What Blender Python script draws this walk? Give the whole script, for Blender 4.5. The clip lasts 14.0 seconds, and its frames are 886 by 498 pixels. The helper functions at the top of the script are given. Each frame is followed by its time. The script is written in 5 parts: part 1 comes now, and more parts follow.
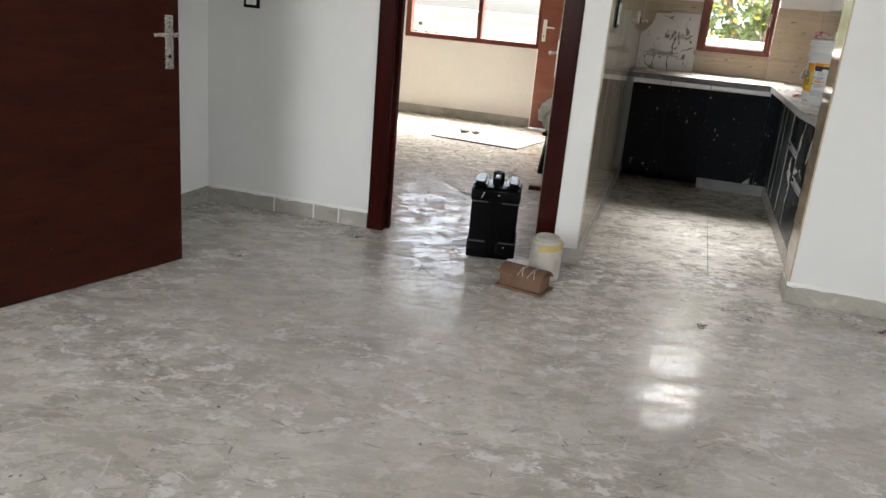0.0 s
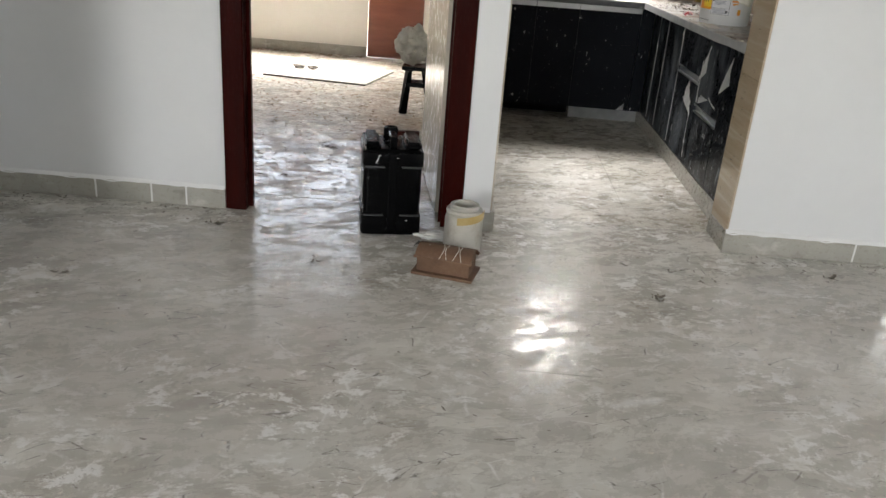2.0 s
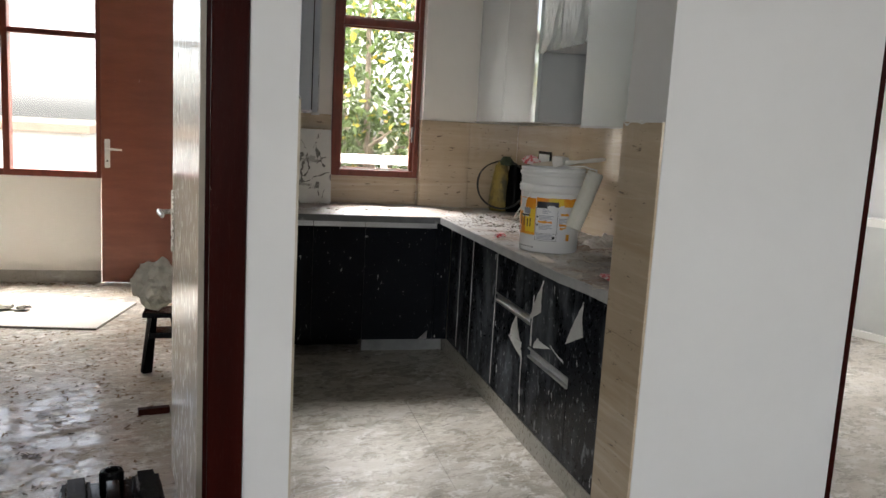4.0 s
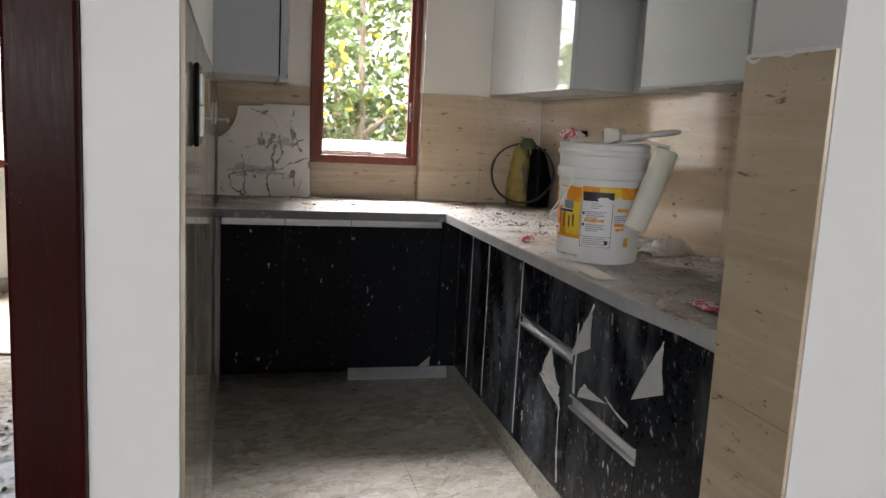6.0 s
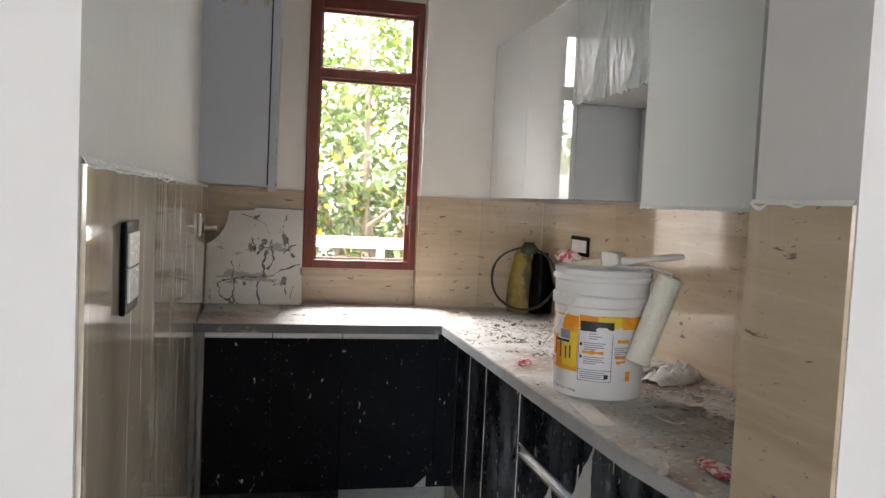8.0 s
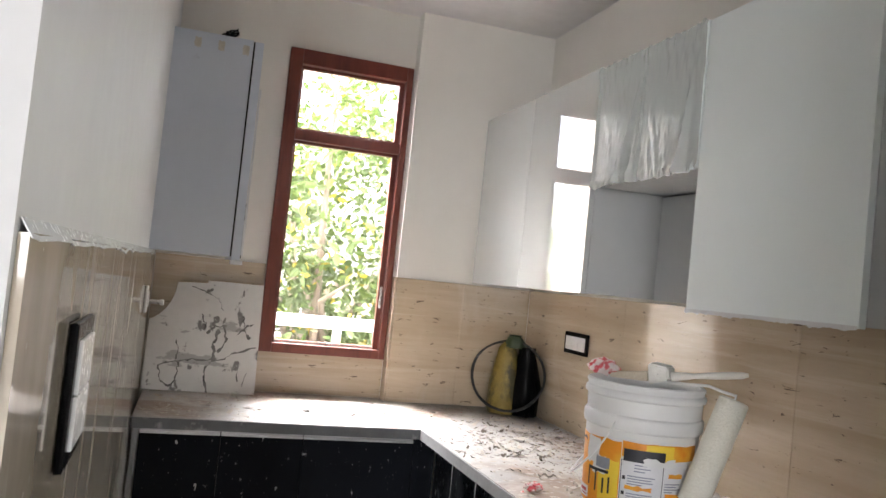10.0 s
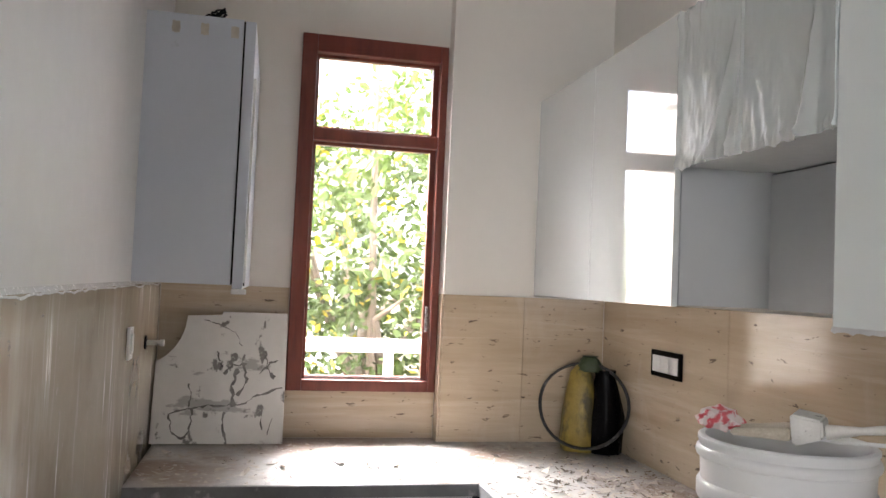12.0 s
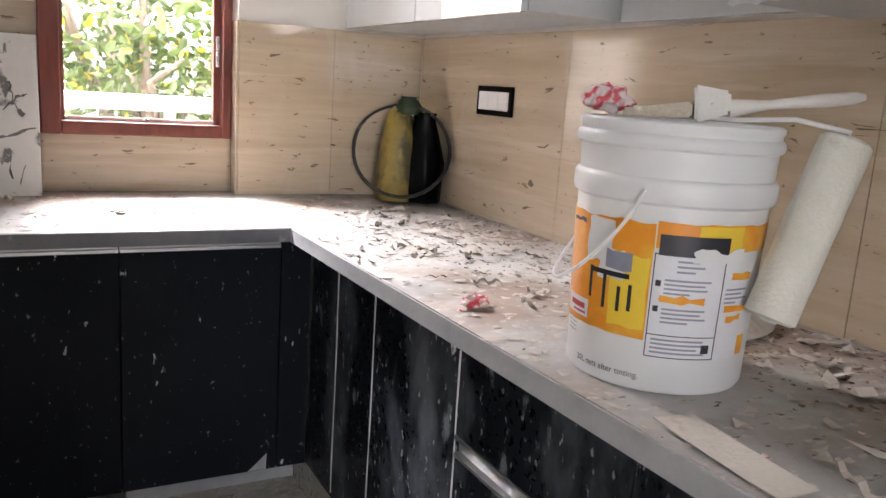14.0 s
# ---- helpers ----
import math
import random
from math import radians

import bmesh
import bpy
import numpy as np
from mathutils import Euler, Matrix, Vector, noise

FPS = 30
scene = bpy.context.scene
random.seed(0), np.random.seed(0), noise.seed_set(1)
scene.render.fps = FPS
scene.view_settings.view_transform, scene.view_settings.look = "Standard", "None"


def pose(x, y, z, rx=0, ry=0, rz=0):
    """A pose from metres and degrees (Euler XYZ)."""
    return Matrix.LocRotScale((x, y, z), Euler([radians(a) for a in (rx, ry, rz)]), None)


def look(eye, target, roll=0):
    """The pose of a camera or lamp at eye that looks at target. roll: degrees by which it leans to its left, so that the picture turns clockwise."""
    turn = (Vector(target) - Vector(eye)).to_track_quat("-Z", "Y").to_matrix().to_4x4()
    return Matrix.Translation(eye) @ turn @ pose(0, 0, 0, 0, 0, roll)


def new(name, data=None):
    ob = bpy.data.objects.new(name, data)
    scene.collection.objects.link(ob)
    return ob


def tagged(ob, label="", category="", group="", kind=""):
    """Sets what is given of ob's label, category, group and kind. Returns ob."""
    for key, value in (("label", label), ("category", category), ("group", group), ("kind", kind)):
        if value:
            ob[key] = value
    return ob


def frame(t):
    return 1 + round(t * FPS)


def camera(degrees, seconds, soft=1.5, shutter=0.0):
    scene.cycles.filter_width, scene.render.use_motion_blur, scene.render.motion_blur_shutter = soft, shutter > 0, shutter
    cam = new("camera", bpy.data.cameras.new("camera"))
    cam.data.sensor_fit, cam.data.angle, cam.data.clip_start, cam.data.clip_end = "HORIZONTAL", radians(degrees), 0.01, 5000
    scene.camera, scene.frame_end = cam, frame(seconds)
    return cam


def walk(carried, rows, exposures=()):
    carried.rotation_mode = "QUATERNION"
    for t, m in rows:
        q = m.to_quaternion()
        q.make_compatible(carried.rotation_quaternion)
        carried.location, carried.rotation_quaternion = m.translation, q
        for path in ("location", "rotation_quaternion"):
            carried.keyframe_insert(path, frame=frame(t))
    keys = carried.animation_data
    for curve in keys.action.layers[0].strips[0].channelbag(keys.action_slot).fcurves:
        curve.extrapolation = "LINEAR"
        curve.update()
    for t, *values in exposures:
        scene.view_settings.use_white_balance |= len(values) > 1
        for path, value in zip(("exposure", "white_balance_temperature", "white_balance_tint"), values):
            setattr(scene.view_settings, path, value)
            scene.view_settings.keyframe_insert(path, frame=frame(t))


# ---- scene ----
cam = camera(58.6, 14.0)
PATH = [
    (0, (0.247, -0.258, 1.299), (-0.291, 1.571, 0.696), 5.1),
    (0.5, (0.116, -0.166, 1.304), (-0.383, 1.686, 0.736), 4.1),
    (1, (-0.016, 0.037, 1.296), (-0.405, 1.907, 0.702), 4.7),
    (1.5, (-0.187, 0.221, 1.283), (-0.374, 2.097, 0.613), 4.9),
    (2, (-0.315, 0.443, 1.257), (-0.368, 2.296, 0.507), 4.4),
    (2.5, (-0.365, 0.772, 1.219), (-0.365, 2.59, 0.384), 4.7),
    (3, (-0.432, 1.062, 1.22), (-0.199, 2.9, 0.466), 6.5),
    (3.5, (-0.425, 1.387, 1.273), (0.033, 3.27, 0.776), 5.8),
    (4, (-0.349, 1.688, 1.389), (0.143, 3.604, 1.093), 3.2),
    (4.2, (-0.326, 1.776, 1.341), (0.181, 3.691, 1.068), 4.7),
    (6.3, (-0.107, 2.723, 1.285), (0.374, 4.637, 0.963), 2.9),
    (6.5, (-0.104, 2.756, 1.317), (0.39, 4.662, 0.966), 3.7),
    (7, (-0.066, 2.823, 1.335), (0.403, 4.736, 0.988), 3.1),
    (7.5, (-0.021, 2.8, 1.396), (0.415, 4.737, 1.154), 2.8),
    (8, (0.003, 2.818, 1.426), (0.445, 4.765, 1.308), 2.7),
    (8.2, (0.004, 2.849, 1.429), (0.471, 4.792, 1.351), 1.7),
    (10.3, (-0.108, 3.348, 1.457), (0.527, 5.241, 1.585), 7.3),
    (10.5, (-0.106, 3.405, 1.471), (0.565, 5.282, 1.631), 7.5),
    (11, (-0.021, 3.623, 1.513), (0.679, 5.486, 1.708), 5.9),
    (11.5, (0.011, 3.722, 1.51), (0.586, 5.63, 1.683), 3.5),
    (12, (0.123, 3.8, 1.495), (0.542, 5.754, 1.581), 2.5),
    (12.5, (0.194, 3.842, 1.411), (0.546, 5.804, 1.242), 3.2),
    (13, (0.181, 3.89, 1.318), (0.533, 5.816, 0.908), 3.6),
    (13.5, (0.146, 3.972, 1.304), (0.74, 5.826, 0.846), 4.3),
    (14, (0.147, 4.131, 1.277), (1.077, 5.857, 0.882), 3.9),
]
walk(cam, [(t, look(eye, target, roll)) for t, eye, target, roll in PATH], exposures=[(0, 3.68, 6800, 11), (3.0, 3.62, 6800, 11), (3.5, 3.38, 6800, 11), (4.0, 3.22, 6750, 12), (6.5, 3.62, 6750, 14), (7.0, 3.72, 6750, 14), (8.0, 3.92, 6700, 15), (10.5, 4.28, 6650, 16), (12.0, 4.16, 6650, 17), (13.0, 4.52, 6650, 18), (13.5, 4.55, 6650, 18), (14.0, 4.38, 6600, 19)])

# ---- world and lights ----
world = bpy.data.worlds.new("sky")
scene.world = world
world.use_nodes = True
wn = world.node_tree
sky = wn.nodes.new("ShaderNodeTexSky")
sky.sky_type, sky.sun_disc = "NISHITA", False
sky.sun_elevation, sky.sun_rotation = radians(55), radians(200)
sky.air_density, sky.dust_density = 1.0, 3.0
wn.nodes["Background"].inputs[1].default_value = 0.11
haze = wn.nodes.new("ShaderNodeHueSaturation")
haze.inputs["Saturation"].default_value = 0.45
wn.links.new(sky.outputs[0], haze.inputs["Color"])
wn.links.new(haze.outputs[0], wn.nodes["Background"].inputs[0])

sun = new("sun", bpy.data.lights.new("sun", "SUN"))
sun.data.energy, sun.data.angle, sun.data.color = 0.5, radians(12), (1.0, 0.95, 0.88)
sun.matrix_world = look((0, 0, 0), (-0.9, 0.05, -0.7))


def fill_lamp(name, at, to, sx, sy, watts, colour=(0.93, 0.97, 1.0)):
    lamp = new(name, bpy.data.lights.new(name, "AREA"))
    lamp.data.shape, lamp.data.size, lamp.data.size_y, lamp.data.energy, lamp.data.color = "RECTANGLE", sx, sy, watts, colour
    lamp.matrix_world = look(at, to)


fill_lamp("hall_right_fill", (4.66, -1.7, 1.60), (-2.0, 1.8, 0.9), 3.2, 1.15, 6.5, (0.90, 0.97, 1.0))
fill_lamp("hall_back_fill", (-2.3, -3.56, 1.65), (0.5, 4.4, 1.2), 1.6, 1.1, 8.6, (0.90, 0.97, 1.0))
fill_lamp("kitchen_sky_fill", (-0.8, 12.6, 7.8), (0.60, 6.2, 1.5), 8.0, 2.2, 300)
fill_lamp("bedroom_sky_fill", (-2.0, 10.4, 5.4), (-2.0, 7.2, 0.4), 7.0, 2.8, 500, (1.0, 0.985, 0.96))
fill_lamp("side_room_fill", (3.6, 7.3, 1.6), (2.9, 4.5, 0.5), 1.2, 1.2, 1.5)

# ---- materials ----


def layer_mask(nt, pos, scale, lo, hi, stretch, detail=5.0, rough=0.6, seed=0.0, warp=0.0):
    mp = nt.nodes.new("ShaderNodeMapping")
    mp.inputs["Scale"].default_value = stretch
    mp.inputs["Location"].default_value = (seed, seed * 0.7, seed * 1.3)
    nt.links.new(pos, mp.inputs[0])
    nz = nt.nodes.new("ShaderNodeTexNoise")
    nz.inputs["Scale"].default_value, nz.inputs["Detail"].default_value, nz.inputs["Roughness"].default_value = scale, detail, rough
    nz.inputs["Distortion"].default_value = warp
    nt.links.new(mp.outputs[0], nz.inputs["Vector"])
    mr = nt.nodes.new("ShaderNodeMapRange")
    fac = nz.outputs["Fac"]
    if lo > 1:  # a thin vein along the noise's middle level, hi wide
        off, size = nt.nodes.new("ShaderNodeMath"), nt.nodes.new("ShaderNodeMath")
        off.operation, size.operation = "SUBTRACT", "ABSOLUTE"
        off.inputs[1].default_value = lo - 1.5
        nt.links.new(fac, off.inputs[0])
        nt.links.new(off.outputs[0], size.inputs[0])
        fac, lo, hi = size.outputs[0], hi, 0.0
    mr.inputs[1].default_value, mr.inputs[2].default_value = lo, hi
    nt.links.new(fac, mr.inputs[0])
    return mr.outputs[0]


def surface(name, base, other, scale=3.0, rough=(0.4, 0.6), stretch=(1, 1, 1), layers=(), bump=0.1, bump_scale=120.0,
            metal=0.0, coat=0.0, spec=0.5, vary=0.0, alpha=1.0, transmission=0.0, translucent=0.0, bump_stretch=(1, 1, 1), distance=0.004, warp=0.0, grain=0.18):
    """A procedural surface: two colours mixed by noise, then layers (colour, scale, lo, hi, stretch, amount, roughness)."""
    m = bpy.data.materials.new(name)
    m.use_nodes = True
    nt = m.node_tree
    bs = nt.nodes["Principled BSDF"]
    pos = nt.nodes.new("ShaderNodeNewGeometry").outputs["Position"]

    def mixed(fac, a, b):
        mx = nt.nodes.new("ShaderNodeMix")
        mx.data_type = "RGBA"
        nt.links.new(fac, mx.inputs[0])
        for sock, v in ((mx.inputs[6], a), (mx.inputs[7], b)):
            if isinstance(v, tuple):
                sock.default_value = (*v, 1)
            else:
                nt.links.new(v, sock)
        return mx.outputs[2]

    def scaled(fac, k):
        mt = nt.nodes.new("ShaderNodeMath")
        mt.operation = "MULTIPLY"
        mt.inputs[1].default_value = k
        nt.links.new(fac, mt.inputs[0])
        return mt.outputs[0]

    big = layer_mask(nt, pos, scale, 0.3, 0.7, stretch, warp=warp)
    col = mixed(big, tuple(base), tuple(other))
    fine = layer_mask(nt, pos, scale * 14, 0.3, 0.7, stretch, seed=3.1)
    mr = nt.nodes.new("ShaderNodeMapRange")
    mr.inputs[3].default_value, mr.inputs[4].default_value = rough
    nt.links.new(fine, mr.inputs[0])
    rg = mr.outputs[0]
    col = mixed(scaled(fine, grain), col, tuple(0.72 * c for c in base))
    for k, (colour, sc, lo, hi, st, amount, ro) in enumerate(layers):
        fac = scaled(layer_mask(nt, pos, sc, lo, hi, st, seed=5.0 + 2.3 * k, warp=warp), amount)
        col = mixed(fac, col, tuple(colour))
        if ro is not None:
            mx = nt.nodes.new("ShaderNodeMix")
            nt.links.new(fac, mx.inputs[0])
            nt.links.new(rg, mx.inputs[2])
            mx.inputs[3].default_value = ro
            rg = mx.outputs[0]
    if vary:
        info = nt.nodes.new("ShaderNodeObjectInfo")
        hs = nt.nodes.new("ShaderNodeHueSaturation")
        vm = nt.nodes.new("ShaderNodeMapRange")
        vm.inputs[3].default_value, vm.inputs[4].default_value = 1 - vary, 1 + vary
        nt.links.new(info.outputs["Random"], vm.inputs[0])
        nt.links.new(vm.outputs[0], hs.inputs["Value"])
        nt.links.new(col, hs.inputs["Color"])
        col = hs.outputs[0]
    nt.links.new(col, bs.inputs["Base Color"])
    nt.links.new(rg, bs.inputs["Roughness"])
    bs.inputs["Metallic"].default_value = metal
    bs.inputs["Coat Weight"].default_value = coat
    bs.inputs["Coat Roughness"].default_value = 0.04
    bs.inputs["Specular IOR Level"].default_value = spec
    bs.inputs["Alpha"].default_value = alpha
    bs.inputs["Transmission Weight"].default_value = transmission
    if bump:
        bp = nt.nodes.new("ShaderNodeBump")
        bp.inputs["Strength"].default_value, bp.inputs["Distance"].default_value = bump, distance
        nt.links.new(layer_mask(nt, pos, bump_scale, 0.2, 0.8, bump_stretch, seed=9.0), bp.inputs["Height"])
        nt.links.new(bp.outputs[0], bs.inputs["Normal"])
    if translucent:
        tl = nt.nodes.new("ShaderNodeBsdfTranslucent")
        nt.links.new(col, tl.inputs[0])
        ms = nt.nodes.new("ShaderNodeMixShader")
        ms.inputs[0].default_value = translucent
        nt.links.new(bs.outputs[0], ms.inputs[1])
        nt.links.new(tl.outputs[0], ms.inputs[2])
        nt.links.new(ms.outputs[0], nt.nodes["Material Output"].inputs[0])
    return m


ONE = (1, 1, 1)
wall_paint = surface("white_wall_paint", (0.68, 0.68, 0.68), (0.73, 0.73, 0.73), 1.2, (0.45, 0.6), grain=0.04, bump=0.06, bump_scale=60,
                     layers=[((0.65, 0.64, 0.62), 2.0, 0.62, 0.8, (1, 1, 0.5), 0.35, None)])
cream_paint = surface("cream_wall_paint", (0.74, 0.71, 0.65), (0.79, 0.765, 0.71), 1.5, (0.5, 0.65), grain=0.04, bump=0.06, bump_scale=60)
ceiling_paint = surface("ceiling_paint", (0.74, 0.72, 0.72), (0.78, 0.77, 0.76), 1.0, (0.5, 0.7), bump=0.03)
dark_cove = surface("purple_brown_cove_paint", (0.10, 0.07, 0.08), (0.13, 0.09, 0.10), 2.0, (0.5, 0.7))


def breccia(name, tones, dust, dirt, gloss, seed, relief):
    """Polished brecciated marble: streaky grounds, angular shards, pale scuffs, thin dark cracks, dust and dirt that dull the gloss."""
    m = bpy.data.materials.new(name)
    m.use_nodes = True
    nt = m.node_tree
    bs = nt.nodes["Principled BSDF"]
    pos = nt.nodes.new("ShaderNodeNewGeometry").outputs["Position"]
    bend = nt.nodes.new("ShaderNodeTexNoise")
    bend.inputs["Scale"].default_value, bend.inputs["Detail"].default_value = 2.4, 8.0
    shift = nt.nodes.new("ShaderNodeVectorMath")
    shift.operation, shift.inputs[1].default_value = "MULTIPLY_ADD", (0.16, 0.16, 0)
    turn = nt.nodes.new("ShaderNodeMapping")
    turn.inputs["Rotation"].default_value, turn.inputs["Location"].default_value = (0, 0, radians(-17)), (seed, seed * 0.6, 0)
    nt.links.new(pos, bend.inputs["Vector"])
    nt.links.new(bend.outputs["Color"], shift.inputs[0])
    nt.links.new(pos, shift.inputs[2])
    nt.links.new(shift.outputs[0], turn.inputs[0])
    at = turn.outputs[0]

    def maths(op, a, b):
        n = nt.nodes.new("ShaderNodeMath")
        n.operation, n.use_clamp = op, True
        for sock, v in zip(n.inputs, (a, b)):
            if isinstance(v, (int, float)):
                sock.default_value = v
            else:
                nt.links.new(v, sock)
        return n.outputs[0]

    def ramped(v, lo, hi, a=0.0, b=1.0):
        n = nt.nodes.new("ShaderNodeMapRange")
        for k, x in zip((1, 2, 3, 4), (lo, hi, a, b)):
            n.inputs[k].default_value = x
        nt.links.new(v, n.inputs[0])
        return n.outputs[0]

    def mixed(fac, a, b):
        mx = nt.nodes.new("ShaderNodeMix")
        mx.data_type = "RGBA"
        nt.links.new(fac, mx.inputs[0])
        for sock, v in ((mx.inputs[6], a), (mx.inputs[7], b)):
            if isinstance(v, tuple):
                sock.default_value = (*v, 1)
            else:
                nt.links.new(v, sock)
        return mx.outputs[2]

    def cells(scale, feature, stretch):
        mp = nt.nodes.new("ShaderNodeMapping")
        mp.inputs["Scale"].default_value = stretch
        nt.links.new(at, mp.inputs[0])
        v = nt.nodes.new("ShaderNodeTexVoronoi")
        v.feature = feature
        v.inputs["Scale"].default_value = scale
        nt.links.new(mp.outputs[0], v.inputs["Vector"])
        return v

    warm, pale, deep = tones
    col = mixed(layer_mask(nt, at, 1.6, 0.36, 0.64, (0.8, 1.3, 1), 7, 0.68), warm, pale)
    col = mixed(maths("MULTIPLY", layer_mask(nt, at, 3.2, 0.47, 0.66, (0.75, 1.35, 1), 8, 0.70, 4.0), 0.75), col, deep)
    shard = ramped(cells(14.0, "F1", (0.85, 1.25, 1)).outputs["Color"], 0.30, 0.80)
    patchy = layer_mask(nt, at, 1.9, 0.46, 0.60, (0.8, 1.3, 1), 4, 0.6, 7.0)
    col = mixed(maths("MULTIPLY", maths("MULTIPLY", shard, patchy), 0.55), col, tuple(min(0.9, c * 1.28) for c in pale))
    # pale scuffs: broken streaks
    scuff = maths("MULTIPLY", layer_mask(nt, at, 13.0, 0.525, 0.58, (0.85, 1.2, 1), 8, 0.78, 2.0), layer_mask(nt, at, 1.9, 0.40, 0.55, (0.8, 1.2, 1), 5, 0.6, 11.0))
    col = mixed(maths("MULTIPLY", scuff, 0.75), col, (0.78, 0.775, 0.76))
    hair = maths("MULTIPLY", ramped(cells(5.5, "DISTANCE_TO_EDGE", (0.55, 1.7, 1)).outputs["Distance"], 0.016, 0.003), layer_mask(nt, at, 4.6, 0.49, 0.58, ONE, 6, 0.74, 3.0))
    col = mixed(maths("MULTIPLY", hair, 0.65), col, (0.74, 0.73, 0.71))
    crack = maths("MULTIPLY", ramped(cells(10.0, "DISTANCE_TO_EDGE", (0.5, 1.9, 1)).outputs["Distance"], 0.022, 0.004), layer_mask(nt, at, 10.0, 0.52, 0.57, ONE, 7, 0.76, 6.0))
    col = mixed(maths("MULTIPLY", crack, 0.85), col, (0.10, 0.085, 0.07))
    film = layer_mask(nt, at, 6.0, 0.42, 0.62, (0.85, 1.25, 1), 8, 0.76, 9.0)
    col = mixed(maths("MULTIPLY", film, dust), col, (0.56, 0.54, 0.50))
    rough = ramped(film, 0.0, 1.0, *gloss)
    rough = maths("ADD", rough, maths("MULTIPLY", scuff, 0.25))
    rough = maths("ADD", rough, maths("MULTIPLY", layer_mask(nt, at, 14.0, 0.50, 0.55, (0.75, 1.3, 1), 8, 0.76, 13.0), gloss[1] * 1.1))
    if dirt:
        mud = maths("MULTIPLY", layer_mask(nt, at, 5.0, 0.485, 0.545, (0.9, 1.2, 1), 9, 0.80, 15.0), dirt)
        col = mixed(mud, col, (0.24, 0.15, 0.075))
        spots = layer_mask(nt, at, 15.0, 0.575, 0.61, (0.8, 1.6, 1), 7, 0.74, 17.0)
        col = mixed(maths("MULTIPLY", spots, dirt), col, (0.10, 0.075, 0.05))
        rough = maths("ADD", rough, maths("MULTIPLY", maths("ADD", mud, spots), 0.5))
    nt.links.new(col, bs.inputs["Base Color"])
    nt.links.new(rough, bs.inputs["Roughness"])
    bs.inputs["Specular IOR Level"].default_value = 0.58
    bp = nt.nodes.new("ShaderNodeBump")
    bp.inputs["Strength"].default_value, bp.inputs["Distance"].default_value = relief, 0.0009
    nt.links.new(layer_mask(nt, at, 26.0, 0.2, 0.8, (0.7, 1.3, 1), 5, 0.6, 19.0), bp.inputs["Height"])
    nt.links.new(bp.outputs[0], bs.inputs["Normal"])
    return m


marble = breccia("polished_grey_beige_marble_floor", ((0.435, 0.402, 0.358), (0.545, 0.53, 0.49), (0.31, 0.28, 0.235)), 0.20, 0.0, (0.09, 0.32), 0.0, 0.5)
dusty_marble = breccia("dusty_marble_floor", ((0.45, 0.42, 0.362), (0.57, 0.545, 0.49), (0.33, 0.295, 0.24)), 0.35, 0.12, (0.10, 0.36), 3.0, 0.5)
dirty_marble = breccia("dirt_streaked_bedroom_marble", ((0.58, 0.55, 0.49), (0.70, 0.68, 0.63), (0.47, 0.41, 0.33)), 0.3, 0.55, (0.03, 0.20), 6.0, 0.45)
skirting_stone = surface("grey_green_marble_skirting", (0.30, 0.29, 0.25), (0.42, 0.40, 0.36), 3.5, (0.22, 0.4), bump=0.05, vary=0.12,
                         layers=[((0.56, 0.54, 0.50), 6.0, 0.58, 0.68, (1, 1, 2), 0.6, None), ((0.17, 0.16, 0.13), 7.0, 0.60, 0.70, (1, 1, 2), 0.6, None)])
travertine = surface("beige_travertine_wall_tile", (0.47, 0.375, 0.265), (0.585, 0.49, 0.375), 1.5, (0.06, 0.13), (0.45, 0.45, 4.5), spec=0.28, bump=0.01, bump_scale=6, vary=0.03, warp=0.5,
                     layers=[((0.38, 0.285, 0.185), 2.0, 0.50, 0.72, (0.35, 0.35, 6), 0.55, None),
                             ((0.66, 0.585, 0.48), 3.1, 0.54, 0.70, (0.35, 0.35, 7), 0.5, None),
                             ((0.10, 0.068, 0.045), 15.0, 0.655, 0.675, (0.7, 0.7, 2.6), 0.9, 0.6),
                             ((0.13, 0.09, 0.06), 34.0, 0.662, 0.685, (0.6, 0.6, 1.8), 0.85, 0.6),
                             ((0.70, 0.66, 0.60), 5.0, 0.60, 0.74, (1, 1, 0.35), 0.22, 0.3)])
grey_tile = surface("glossy_beige_tile_with_plaster_drips", (0.46, 0.40, 0.315), (0.56, 0.495, 0.405), 1.6, (0.04, 0.10), bump=0.0, bump_scale=5, vary=0.02, spec=0.45,
                    layers=[((0.26, 0.205, 0.14), 2.6, 0.46, 0.66, (1, 1, 0.7), 0.65, None),
                            ((0.72, 0.70, 0.66), 15.0, 0.58, 0.68, (1, 1.6, 0.10), 0.55, 0.5),
                            ((0.76, 0.74, 0.71), 3.4, 0.58, 0.70, (1, 1.6, 0.25), 0.40, 0.4),
                            ((0.80, 0.79, 0.77), 42.0, 0.69, 0.72, (1, 1, 0.5), 0.25, 0.6),
                            ((0.10, 0.07, 0.05), 20.0, 0.68, 0.70, (1, 1, 1.6), 0.8, 0.6)])
mahogany = surface("dark_polished_mahogany", (0.024, 0.0052, 0.0032), (0.052, 0.0110, 0.0058), 3.0, (0.25, 0.4), (1.0, 1.0, 5.0), spec=0.12, bump=0.08, bump_scale=50, bump_stretch=(1, 1, 0.1),
                   layers=[((0.016, 0.004, 0.003), 7.0, 0.5, 0.7, (1, 1, 4.5), 0.6, None), ((0.5, 0.35, 0.28), 26.0, 0.735, 0.76, ONE, 0.35, 0.7)])
